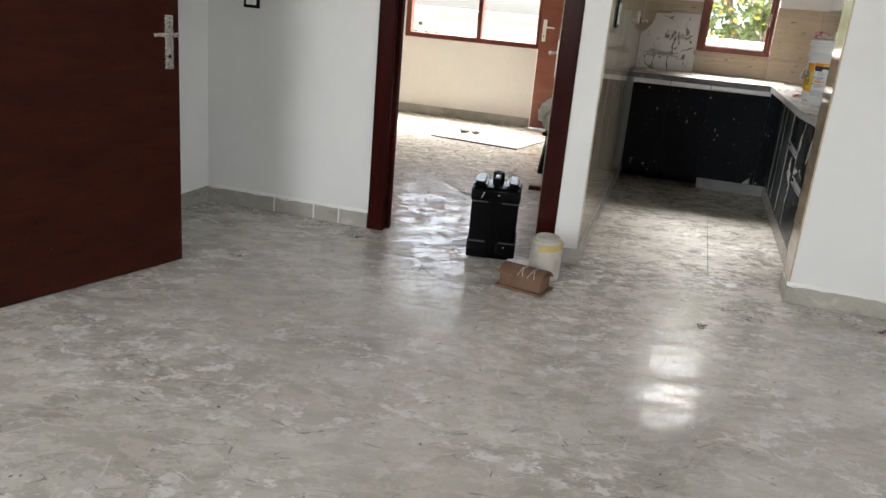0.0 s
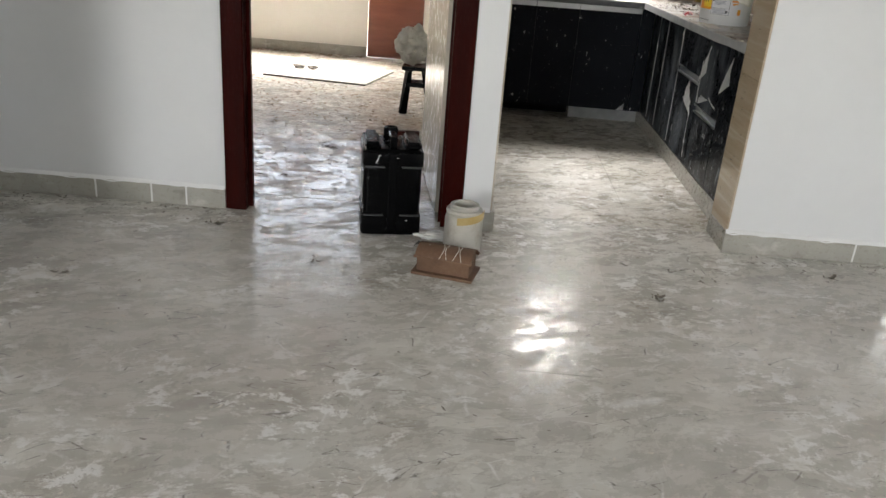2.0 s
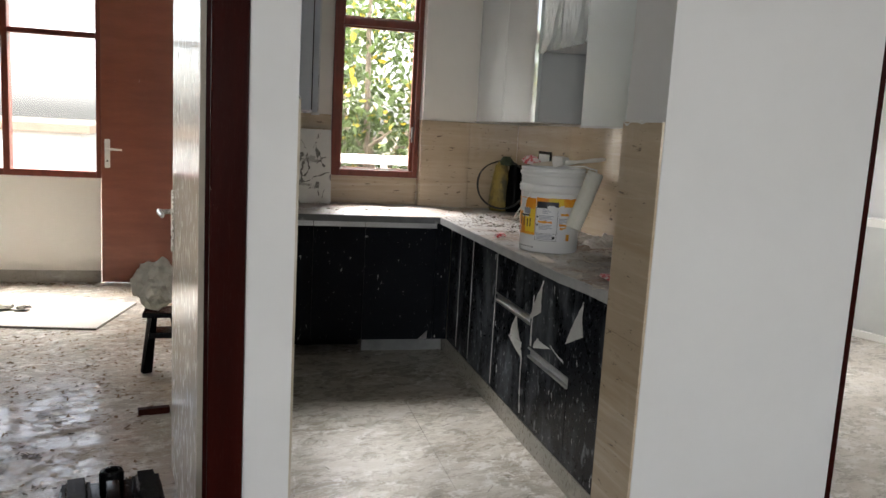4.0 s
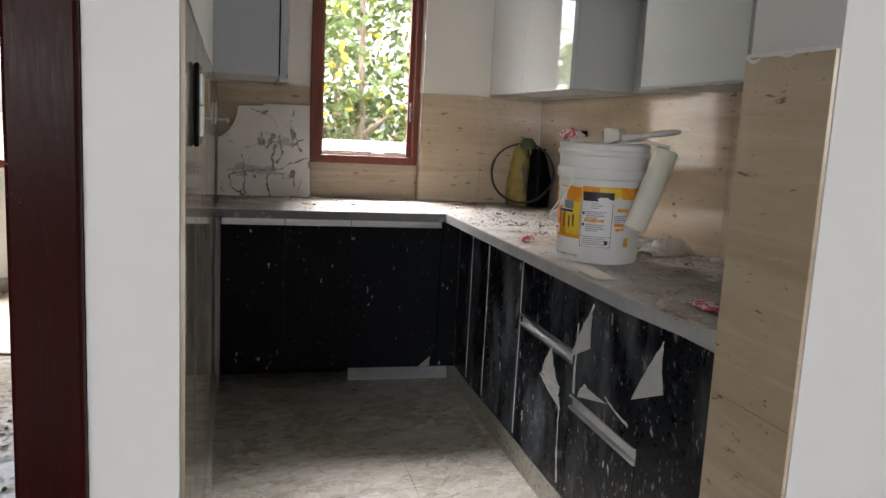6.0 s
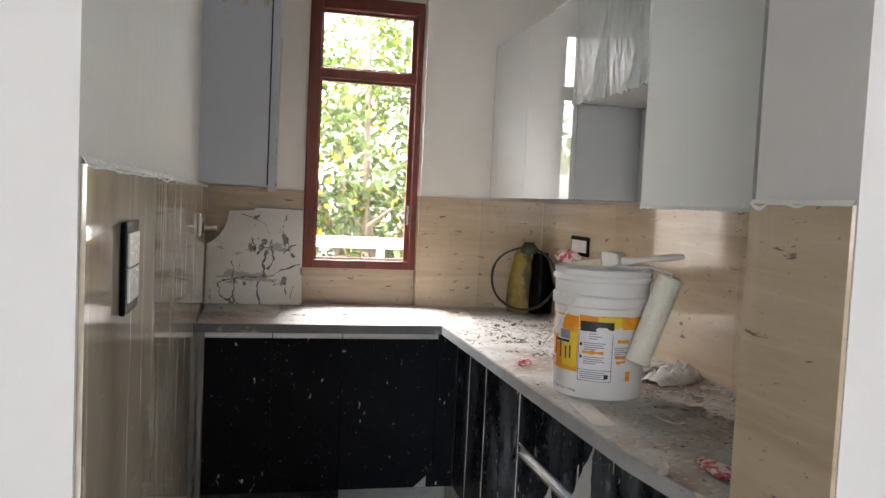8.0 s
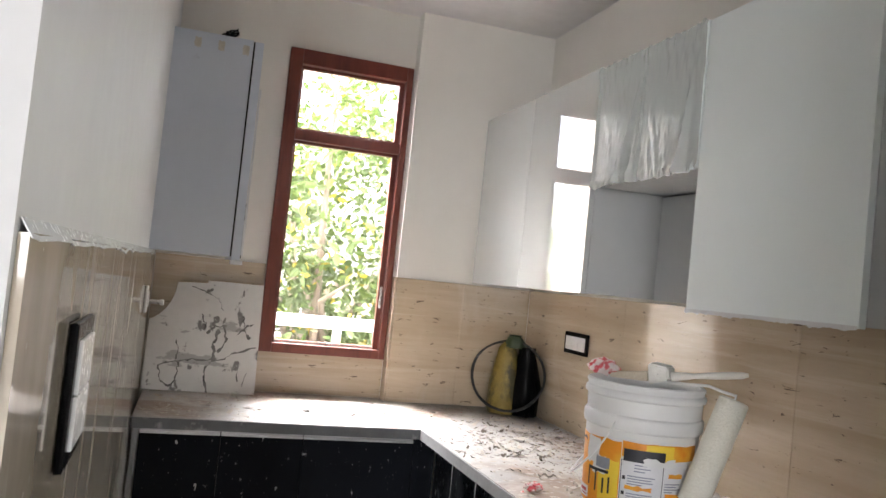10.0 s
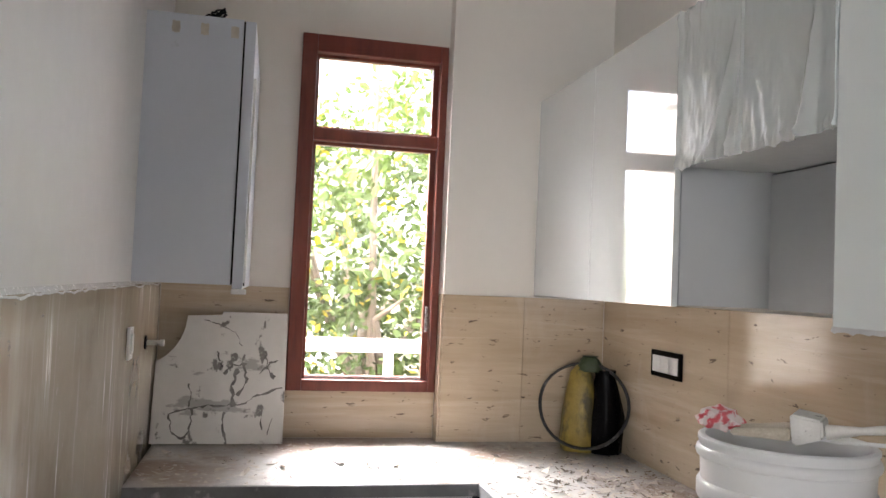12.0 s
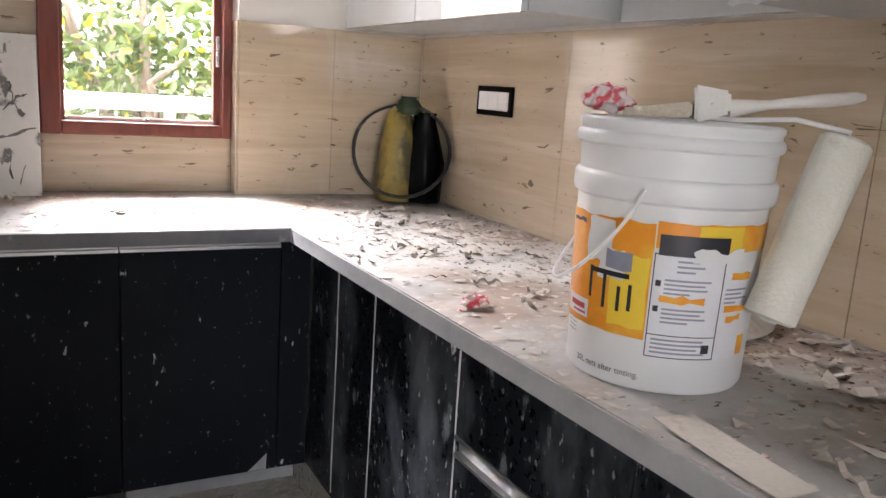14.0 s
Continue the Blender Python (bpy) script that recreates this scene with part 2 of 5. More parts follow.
jamb_wood = surface("dark_red_lacquered_door_frame", (0.020, 0.0028, 0.0022), (0.034, 0.0048, 0.0034), 3.0, (0.2, 0.3), (6, 6, 0.6), spec=0.05, bump=0.05, bump_scale=50,
                    layers=[((0.42, 0.30, 0.26), 11.0, 0.735, 0.75, ONE, 0.5, 0.6)])
window_wood = surface("red_brown_stained_window_wood", (0.13, 0.026, 0.014), (0.20, 0.045, 0.026), 4.0, (0.3, 0.45), (5, 5, 0.8), bump=0.06, bump_scale=60,
                      layers=[((0.07, 0.014, 0.009), 9.0, 0.52, 0.68, (4, 4, 0.5), 0.5, None)])
balcony_wood = surface("brown_laminate_balcony_door", (0.20, 0.062, 0.036), (0.26, 0.088, 0.052), 3.0, (0.35, 0.5), (1, 1, 5), bump=0.05,
                       layers=[((0.60, 0.55, 0.50), 16.0, 0.73, 0.75, (1, 1, 0.5), 0.8, 0.6)])
film_door = surface("plastic_filmed_cream_door_laminate", (0.52, 0.46, 0.38), (0.60, 0.55, 0.47), 3.0, (0.14, 0.32), (1, 1, 0.4), bump=0.25, bump_scale=14, bump_stretch=(1, 1, 0.3), spec=0.6, coat=0.12,
                    layers=[((0.30, 0.20, 0.14), 14.0, 0.66, 0.72, (1, 1, 0.3), 0.6, 0.4)])
black_laminate = surface("black_cabinet_laminate_with_paint_specks", (0.0095, 0.0108, 0.0142), (0.0145, 0.0165, 0.0215), 4.0, (0.30, 0.45), bump=0.03, spec=0.05,
                         layers=[((0.06, 0.065, 0.08), 6.0, 0.62, 0.80, (1, 1, 0.35), 0.15, 0.6),
                                 ((0.60, 0.60, 0.60), 24.0, 0.678, 0.692, (1, 1, 0.5), 0.9, 0.7), ((0.40, 0.41, 0.43), 70.0, 0.66, 0.70, (1, 1, 0.6), 0.45, 0.7)])
dusty_black = surface("dust_smeared_black_laminate", (0.0060, 0.0072, 0.0100), (0.010, 0.012, 0.016), 4.0, (0.22, 0.4), bump=0.03, spec=0.08,
                      layers=[((0.22, 0.245, 0.28), 5.0, 0.50, 0.70, (1, 1, 0.5), 0.45, 0.6), ((0.50, 0.52, 0.55), 60.0, 0.63, 0.68, (1, 1, 0.6), 0.5, 0.7),
                              ((0.34, 0.37, 0.41), 16.0, 0.61, 0.68, (1, 1, 0.5), 0.5, 0.7),
                              ((0.62, 0.63, 0.64), 24.0, 0.67, 0.69, (1, 1, 0.4), 0.9, 0.7)])
carcass_black = surface("black_carcass_board", (0.006, 0.006, 0.007), (0.010, 0.010, 0.011), 4.0, (0.5, 0.7), bump=0.0, spec=0.1)
aluminium = surface("brushed_aluminium_profile", (0.56, 0.57, 0.58), (0.66, 0.67, 0.68), 8.0, (0.28, 0.42), metal=1.0, bump=0.03,
                    layers=[((0.45, 0.43, 0.40), 20.0, 0.6, 0.75, ONE, 0.5, 0.6)])
steel = surface("satin_nickel", (0.62, 0.60, 0.57), (0.70, 0.68, 0.65), 8.0, (0.22, 0.32), metal=1.0, bump=0.0)
granite = surface("dusty_grey_granite_worktop", (0.40, 0.395, 0.385), (0.50, 0.49, 0.475), 7.0, (0.25, 0.45), bump=0.06, bump_scale=90,
                  layers=[((0.62, 0.605, 0.58), 3.2, 0.42, 0.60, ONE, 0.75, 0.8), ((0.30, 0.20, 0.14), 2.2, 0.46, 0.60, ONE, 0.75, 0.8), ((0.72, 0.69, 0.65), 30.0, 0.58, 0.66, (1, 1.6, 1), 0.6, 0.8),
                          ((0.12, 0.10, 0.09), 24.0, 0.64, 0.70, (1, 2.2, 1), 0.75, 0.8)])
granite_shaded = surface("shaded_grey_granite_edge", (0.11, 0.115, 0.125), (0.18, 0.185, 0.19), 9.0, (0.3, 0.45), bump=0.05,
                       layers=[((0.50, 0.49, 0.47), 14.0, 0.62, 0.70, ONE, 0.5, 0.7)])
granite_edge = surface("grey_granite_edge", (0.30, 0.31, 0.32), (0.42, 0.43, 0.44), 9.0, (0.3, 0.45), bump=0.05,
                       layers=[((0.58, 0.57, 0.55), 6.0, 0.56, 0.70, ONE, 0.5, 0.7)])
gloss_white = surface("high_gloss_grey_white_laminate", (0.60, 0.64, 0.64), (0.63, 0.67, 0.67), 1.5, (0.015, 0.035), grain=0.04, bump=0.05, bump_scale=2.5, spec=1.0, coat=1.0, distance=0.002,
                      layers=[((0.70, 0.70, 0.68), 16.0, 0.72, 0.75, (1, 1, 0.4), 0.6, 0.5)])
film_white = surface("filmed_pale_blue_laminate", (0.74, 0.80, 0.80), (0.76, 0.82, 0.82), 1.5, (0.36, 0.37), grain=0.0, bump=0.0, spec=0.35)
matt_blue = surface("matt_pale_blue_cabinet_laminate", (0.58, 0.62, 0.69), (0.62, 0.66, 0.72), 1.5, (0.35, 0.5), grain=0.04, bump=0.04, bump_scale=90,
                    layers=[((0.36, 0.38, 0.40), 7.0, 0.70, 0.76, ONE, 0.5, None)])
board_inside = surface("pale_grey_cabinet_board", (0.50, 0.525, 0.54), (0.56, 0.58, 0.59), 2.0, (0.4, 0.55), grain=0.04, bump=0.03)
film = surface("crumpled_clear_plastic_film", (0.80, 0.84, 0.83), (0.86, 0.89, 0.88), 5.0, (0.05, 0.14), grain=0.04, bump=0.25, bump_scale=18, bump_stretch=(1, 1, 0.3), translucent=0.15, alpha=0.34, spec=1.0)
film_flap = surface("peeling_milky_plastic_film", (0.72, 0.73, 0.73), (0.82, 0.83, 0.83), 6.0, (0.25, 0.4), bump=0.4, bump_scale=20, translucent=0.3, alpha=0.9)
black_plastic = surface("scuffed_black_plastic", (0.0026, 0.0026, 0.0028), (0.0045, 0.0045, 0.0048), 6.0, (0.16, 0.30), bump=0.05, bump_scale=50, spec=0.05,
                        layers=[((0.10, 0.095, 0.09), 12.0, 0.66, 0.76, ONE, 0.12, 0.7), ((0.5, 0.5, 0.48), 34.0, 0.75, 0.77, (1, 1, 0.4), 0.7, 0.8)])
worn_black = surface("worn_grey_black_plastic", (0.028, 0.028, 0.028), (0.06, 0.06, 0.06), 12.0, (0.4, 0.6), bump=0.05, bump_scale=60)
white_plastic = surface("white_bucket_plastic", (0.74, 0.75, 0.76), (0.80, 0.81, 0.81), 5.0, (0.28, 0.4), grain=0.04, bump=0.03,
                        layers=[((0.62, 0.60, 0.57), 7.0, 0.62, 0.75, ONE, 0.4, 0.6)])
switch_white = surface("white_switch_plastic", (0.78, 0.78, 0.77), (0.82, 0.82, 0.81), 9.0, (0.2, 0.3), bump=0.0)
orange = surface("orange_printed_label", (0.80, 0.27, 0.02), (0.86, 0.36, 0.03), 7.0, (0.3, 0.4), bump=0.0,
                 layers=[((0.86, 0.55, 0.06), 5.0, 0.5, 0.6, ONE, 0.7, None), ((0.80, 0.78, 0.75), 12.0, 0.66, 0.70, ONE, 0.9, 0.6)])
yellow = surface("yellow_printed_label", (0.86, 0.58, 0.04), (0.88, 0.66, 0.08), 7.0, (0.3, 0.4), bump=0.0)
ink = surface("black_label_ink", (0.020, 0.020, 0.028), (0.03, 0.03, 0.04), 9.0, (0.4, 0.5), bump=0.0)
grey_ink = surface("grey_label_print", (0.26, 0.28, 0.36), (0.34, 0.36, 0.44), 40.0, (0.4, 0.5), bump=0.0)
red_ink = surface("red_label_print", (0.55, 0.05, 0.05), (0.62, 0.08, 0.07), 30.0, (0.4, 0.5), bump=0.0)
label_white = surface("white_printed_label", (0.74, 0.75, 0.79), (0.80, 0.80, 0.83), 9.0, (0.35, 0.45), bump=0.0)
roller_fleece = surface("paint_soaked_cream_fleece", (0.76, 0.75, 0.66), (0.84, 0.83, 0.75), 18.0, (0.7, 0.9), bump=0.35, bump_scale=160,
                        layers=[((0.45, 0.42, 0.33), 14.0, 0.6, 0.72, ONE, 0.5, None)])
brush_hair = surface("dried_cream_brush_bristle", (0.55, 0.47, 0.36), (0.68, 0.62, 0.52), 30.0, (0.7, 0.9), (1, 8, 8), bump=0.6, bump_scale=90)
painted_wood = surface("paint_smeared_brush_handle", (0.68, 0.65, 0.60), (0.78, 0.76, 0.72), 14.0, (0.5, 0.7), bump=0.2,
                       layers=[((0.10, 0.08, 0.07), 30.0, 0.62, 0.68, ONE, 0.8, None)])
red_cloth = surface("red_white_patterned_cloth", (0.62, 0.07, 0.09), (0.72, 0.16, 0.18), 24.0, (0.8, 0.95), bump=0.5, bump_scale=120,
                    layers=[((0.80, 0.74, 0.72), 45.0, 0.44, 0.53, ONE, 0.9, None)])
dust_cloth = surface("dusty_white_cloth", (0.72, 0.68, 0.65), (0.80, 0.77, 0.74), 8.0, (0.8, 0.95), bump=0.3, bump_scale=90,
                     layers=[((0.50, 0.33, 0.28), 13.0, 0.56, 0.66, ONE, 0.6, None)])
pale_paper = surface("dusty_crumpled_paper", (0.62, 0.57, 0.50), (0.74, 0.70, 0.64), 9.0, (0.7, 0.9), bump=0.5, bump_scale=50,
                     layers=[((0.38, 0.27, 0.19), 14.0, 0.58, 0.70, ONE, 0.6, None)])
white_sheet = surface("dusty_white_board", (0.62, 0.59, 0.54), (0.70, 0.67, 0.62), 4.0, (0.5, 0.7), bump=0.05)
slab_face = surface("white_black_veined_polished_marble", (0.62, 0.61, 0.58), (0.70, 0.69, 0.66), 2.0, (0.02, 0.06), bump=0.0, spec=0.8,
                    layers=[((0.10, 0.09, 0.085), 9.0, 0.60, 0.64, (1.3, 1, 1), 0.85, None), ((0.30, 0.29, 0.27), 4.5, 0.495, 0.505, (1, 1, 1.4), 0.0, None),
                            ((0.22, 0.21, 0.20), 3.2, 0.60, 0.62, (0.8, 1, 2.4), 0.6, None)])
vein_ink = surface("black_marble_vein", (0.08, 0.075, 0.07), (0.24, 0.23, 0.22), 26.0, (0.03, 0.08), bump=0.0, spec=0.8)
cardboard = surface("brown_dirty_cardboard", (0.12, 0.062, 0.034), (0.18, 0.10, 0.058), 6.0, (0.6, 0.8), bump=0.2, bump_scale=40,
                    layers=[((0.07, 0.03, 0.02), 7.0, 0.56, 0.70, ONE, 0.6, None), ((0.55, 0.50, 0.44), 22.0, 0.70, 0.74, ONE, 0.7, None)])
jar_plastic = surface("cloudy_plaster_smeared_plastic", (0.56, 0.53, 0.47), (0.68, 0.65, 0.59), 8.0, (0.3, 0.5), bump=0.3, bump_scale=40, translucent=0.25,
                      layers=[((0.36, 0.29, 0.20), 9.0, 0.6, 0.72, (1, 1, 0.6), 0.55, None)])
tape = surface("yellow_brown_packing_tape", (0.52, 0.36, 0.13), (0.62, 0.47, 0.22), 20.0, (0.3, 0.5), bump=0.1)
bag_yellow = surface("dusty_yellow_plastic_bag", (0.17, 0.115, 0.018), (0.30, 0.22, 0.04), 14.0, (0.35, 0.55), bump=0.6, bump_scale=28,
                     layers=[((0.03, 0.03, 0.016), 11.0, 0.50, 0.60, (1, 1, 0.45), 0.85, None)])
bag_green = surface("dark_green_plastic_bag", (0.018, 0.032, 0.012), (0.04, 0.06, 0.02), 14.0, (0.4, 0.6), bump=0.5, bump_scale=40)
dark_rubber = surface("black_cable_rubber", (0.018, 0.018, 0.018), (0.04, 0.04, 0.038), 20.0, (0.5, 0.7), bump=0.0,
                      layers=[((0.42, 0.42, 0.41), 25.0, 0.58, 0.7, ONE, 0.3, None)])
dark_chip_and_shadow = surface("dark_plaster_chip_and_shadow", (0.10, 0.085, 0.07), (0.20, 0.17, 0.14), 40.0, (0.8, 0.95), bump=0.0)
pale_chip = surface("pale_plaster_chip", (0.52, 0.47, 0.41), (0.66, 0.62, 0.56), 40.0, (0.8, 0.95), bump=0.0)
brown_dirt = surface("brown_dried_mud", (0.17, 0.11, 0.065), (0.28, 0.20, 0.13), 30.0, (0.85, 0.95), bump=0.0)
leaf_green = surface("green_leaf", (0.034, 0.062, 0.012), (0.070, 0.105, 0.022), 2.0, (0.4, 0.55), bump=0.0, translucent=0.25)
leaf_yellow = surface("yellow_leaf", (0.30, 0.22, 0.012), (0.38, 0.30, 0.03), 2.0, (0.4, 0.55), bump=0.0, translucent=0.3)
bark = surface("grey_brown_bark", (0.13, 0.10, 0.075), (0.20, 0.165, 0.13), 9.0, (0.8, 0.95), (1, 1, 0.3), bump=0.6, bump_scale=30)
outer_white = surface("white_outdoor_render", (0.68, 0.68, 0.66), (0.76, 0.76, 0.74), 1.0, (0.7, 0.9), bump=0.1)
roof_tin = surface("rusty_tin_roof", (0.24, 0.17, 0.12), (0.34, 0.27, 0.21), 2.0, (0.6, 0.8), (6, 1, 1), bump=0.1)
earth = surface("dry_earth", (0.22, 0.19, 0.14), (0.30, 0.27, 0.20), 0.2, (0.9, 1.0), bump=0.1, bump_scale=2)
glass = bpy.data.materials.new("window_glass")
glass.use_nodes = True
gnt = glass.node_tree
gtr, ggl, gmx, gfr = (gnt.nodes.new("ShaderNode" + k) for k in ("BsdfTransparent", "BsdfGlossy", "MixShader", "Fresnel"))
ggl.inputs["Roughness"].default_value = 0.02
for a, b in ((gfr.outputs[0], gmx.inputs[0]), (gtr.outputs[0], gmx.inputs[1]), (ggl.outputs[0], gmx.inputs[2]), (gmx.outputs[0], gnt.nodes["Material Output"].inputs[0])):
    gnt.links.new(a, b)

# ---- mesh helpers ----


def boxes(*spans, bevel=0.0):
    """One bmesh of boxes, each (x0, x1, y0, y1, z0, z1)."""
    bm = bmesh.new()
    for x0, x1, y0, y1, z0, z1 in spans:
        m = Matrix.Translation(((x0 + x1) / 2, (y0 + y1) / 2, (z0 + z1) / 2)) @ Matrix.Diagonal((abs(x1 - x0), abs(y1 - y0), abs(z1 - z0), 1))
        bmesh.ops.create_cube(bm, size=1, matrix=m)
    if bevel:
        bmesh.ops.bevel(bm, geom=bm.edges[:], offset=bevel, segments=2, profile=0.6, affect="EDGES")
    return bm


def prism(points, z0, z1):
    """An upright prism over a plan outline."""
    bm = bmesh.new()
    lo = [bm.verts.new((x, y, z0)) for x, y in points]
    hi = [bm.verts.new((x, y, z1)) for x, y in points]
    n = len(points)
    bm.faces.new(lo[::-1]), bm.faces.new(hi)
    for i in range(n):
        bm.faces.new((lo[i], lo[(i + 1) % n], hi[(i + 1) % n], hi[i]))
    bmesh.ops.recalc_face_normals(bm, faces=bm.faces[:])
    return bm


def lathe(profile, n=40, axis=None, caps=True):
    """A turned shape from (radius, height) pairs, round z, then moved by the matrix axis."""
    bm = bmesh.new()
    rings = []
    for r, z in profile:
        rings.append([bm.verts.new((max(r, 1e-4) * math.cos(2 * math.pi * k / n), max(r, 1e-4) * math.sin(2 * math.pi * k / n), z)) for k in range(n)])
    for a, b in zip(rings, rings[1:]):
        for k in range(n):
            bm.faces.new((a[k], a[(k + 1) % n], b[(k + 1) % n], b[k]))
    if caps:
        bm.faces.new(rings[0][::-1]), bm.faces.new(rings[-1])
    bmesh.ops.recalc_face_normals(bm, faces=bm.faces[:])
    if axis is not None:
        bm.transform(axis)
    return bm


def tube(points, r, n=8):
    """A round bar along points."""
    bm = bmesh.new()
    pts = [Vector(p) for p in points]
    rings = []
    for i, p in enumerate(pts):
        d = (pts[min(i + 1, len(pts) - 1)] - pts[max(i - 1, 0)]).normalized()
        side = d.orthogonal().normalized() if i == 0 else (rings_side - d * rings_side.dot(d)).normalized()
        rings_side = side
        up = d.cross(side)
        rr = r[i] if isinstance(r, (list, tuple)) else r
        rings.append([bm.verts.new(p + rr * (math.cos(2 * math.pi * k / n) * side + math.sin(2 * math.pi * k / n) * up)) for k in range(n)])
    for a, b in zip(rings, rings[1:]):
        for k in range(n):
            bm.faces.new((a[k], a[(k + 1) % n], b[(k + 1) % n], b[k]))
    bm.faces.new(rings[0][::-1]), bm.faces.new(rings[-1])
    bmesh.ops.recalc_face_normals(bm, faces=bm.faces[:])
    return bm


def sheet(fn, nu, nv, thick=0.0):
    """A bent sheet: fn(u, v) gives a place, u and v from 0 to 1."""
    bm = bmesh.new()
    g = [[bm.verts.new(fn(i / nu, j / nv)) for j in range(nv + 1)] for i in range(nu + 1)]
    for i in range(nu):
        for j in range(nv):
            bm.faces.new((g[i][j], g[i + 1][j], g[i + 1][j + 1], g[i][j + 1]))
    bmesh.ops.recalc_face_normals(bm, faces=bm.faces[:])
    if thick:
        bmesh.ops.solidify(bm, geom=bm.faces[:], thickness=thick)
    return bm


def joined(*many):
    out = bmesh.new()
    for bm in many:
        me = bpy.data.meshes.new("tmp")
        bm.to_mesh(me)
        bm.free()
        out.from_mesh(me)
        bpy.data.meshes.remove(me)
    return out


def linked(name, bm, material, smooth=False):
    me = bpy.data.meshes.new(name)
    bm.to_mesh(me)
    bm.free()
    me.materials.append(material)
    if smooth:
        for p in me.polygons:
            p.use_smooth = True
        me.set_sharp_from_angle(angle=radians(38))
    return new(name, me)


def part(name, bm, material, parent, label="", smooth=False):
    """A bmesh, laid out in its parent's own axes, as one mesh under it."""
    ob = linked(name, bm, material, smooth)
    ob.parent = parent
    return tagged(ob, label)


def thing(name, label, category, m=None, group="", kind=""):
    ob = new(name)
    ob.empty_display_size = 0.1
    if m is not None:
        ob.matrix_basis = m
    return tagged(ob, label, category, group, kind)


def structure(name, bm, material, label, category):
    return tagged(linked(name, bm, material), label, category, kind="structure")


def pieces(name, spans, material, parent, bevel=0.0015):
    """Slabs or tiles laid as boxes, each an object of its own."""
    for s in spans:
        part(name, boxes(s, bevel=bevel), material, parent)


# ---- plan ----
FRONT, BACK_OF_FRONT = 3.822, 4.078
LEFT_IN, RIGHT_IN = -1.323, -0.435
PIER = -0.213
TOP = 2.72
KB, KP, KR = 6.87, 6.79, 1.445
BED_Y, BED_X = 8.55, -3.6
HEAD = 2.42


def kx(y):
    """The kitchen's left wall, which runs a little askew."""
    return PIER - 0.023 * (y - FRONT)


# ---- structure ----
floor = thing("floor", "polished grey-beige marble floor with dust and veins", "floor", kind="structure")
part("bedding", boxes((-5.2, 5.0, -3.6, 9.0, -0.20, -0.022)), wall_paint, floor)
xs, ys = (-3.9, -1.62, 0.255, 2.12, 4.6), (-3.5, -1.25, 1.05, 2.6, 4.055)
for i in range(len(xs) - 1):
    pieces("slab", [(xs[i] + 0.0002, xs[i + 1] - 0.0002, ys[j] + 0.0002, ys[j + 1] - 0.0002, -0.021, 0) for j in range(len(ys) - 1)], marble, floor, 0.0003)
pieces("slab", [(-0.30, 0.478, 4.057, 5.53, -0.021, 0), (0.480, 1.60, 4.057, 5.53, -0.021, 0), (-0.30, 0.478, 5.532, 6.9, -0.021, 0), (0.480, 1.6, 5.532, 6.9, -0.021, 0)], dusty_marble, floor, 0.0008)
pieces("slab", [(a + 0.0008, b - 0.0008, c + 0.0008, d - 0.0008, -0.021, 0) for a, b in ((-3.7, -2.1), (-2.1, -0.3015)) for c, d in ((4.057, 5.6), (5.6, 7.1), (7.1, 8.6))], dirty_marble, floor, 0.0008)
pieces("slab", [(1.602, 4.6, 4.057, 7.6, -0.021, 0)], dusty_marble, floor, 0.0008)

wall_front = thing("wall_front", "white painted partition wall with a doorway", "wall", kind="structure")
part("plaster", boxes((-2.62, -1.418, FRONT, BACK_OF_FRONT, 0, TOP), (-1.418, -0.339, FRONT, BACK_OF_FRONT, HEAD + 0.09, TOP)), wall_paint, wall_front)
part("pier", prism([(-0.339, FRONT), (PIER, FRONT), (kx(KB + 0.2), KB + 0.2), (-0.36, KB + 0.2), (-0.36, BACK_OF_FRONT), (-0.339, BACK_OF_FRONT)], 0, TOP), wall_paint, wall_front)
wall_right = thing("wall_right_pier", "white painted wall pier beside the kitchen opening", "wall", kind="structure")
part("plaster", boxes((0.856, 1.588, FRONT, BACK_OF_FRONT - 0.003, 0, TOP)), wall_paint, wall_right)
part("return", boxes((1.588, 1.627, FRONT + 0.10, BACK_OF_FRONT - 0.003, 0, TOP), (1.627, 2.60, FRONT + 0.10, BACK_OF_FRONT - 0.003, HEAD, TOP), (2.60, 4.6, FRONT + 0.10, BACK_OF_FRONT - 0.003, 0, TOP)), wall_paint, wall_right)
structure("beam_kitchen", boxes((-0.2125, 0.8555, FRONT + 0.01, BACK_OF_FRONT - 0.01, 2.62, TOP)), wall_paint, "white painted beam over the kitchen opening", "beam")
wall_left = structure("wall_left", boxes((-2.62, -2.48, 1.95, FRONT, 0, TOP), (-3.9, -2.48, 1.80, 1.95, 0, TOP), (-3.9, -3.76, -3.5, 1.80, 0, TOP)), wall_paint, "white painted side wall of the hall", "wall")
wall_hall_back = structure("wall_hall_back", boxes((-3.9, -3.12, -3.64, -3.5, 0, TOP), (-1.48, 4.6, -3.64, -3.5, 0, TOP), (-3.12, -1.48, -3.64, -3.5, 2.22, TOP), (-3.12, -1.48, -3.64, -3.5, 0, 1.08)), wall_paint, "white painted back wall of the hall with an assumed, unseen window opening", "wall")
wall_hall_right = structure("wall_hall_right", boxes((4.6, 4.74, -3.64, -3.32, 0, TOP), (4.6, 4.74, -0.08, 7.6, 0, TOP), (4.6, 4.74, -3.32, -0.08, 2.2, TOP), (4.6, 4.74, -3.32, -0.08, 0, 1.0)), wall_paint, "white painted hall wall with an assumed, unseen window opening", "wall")

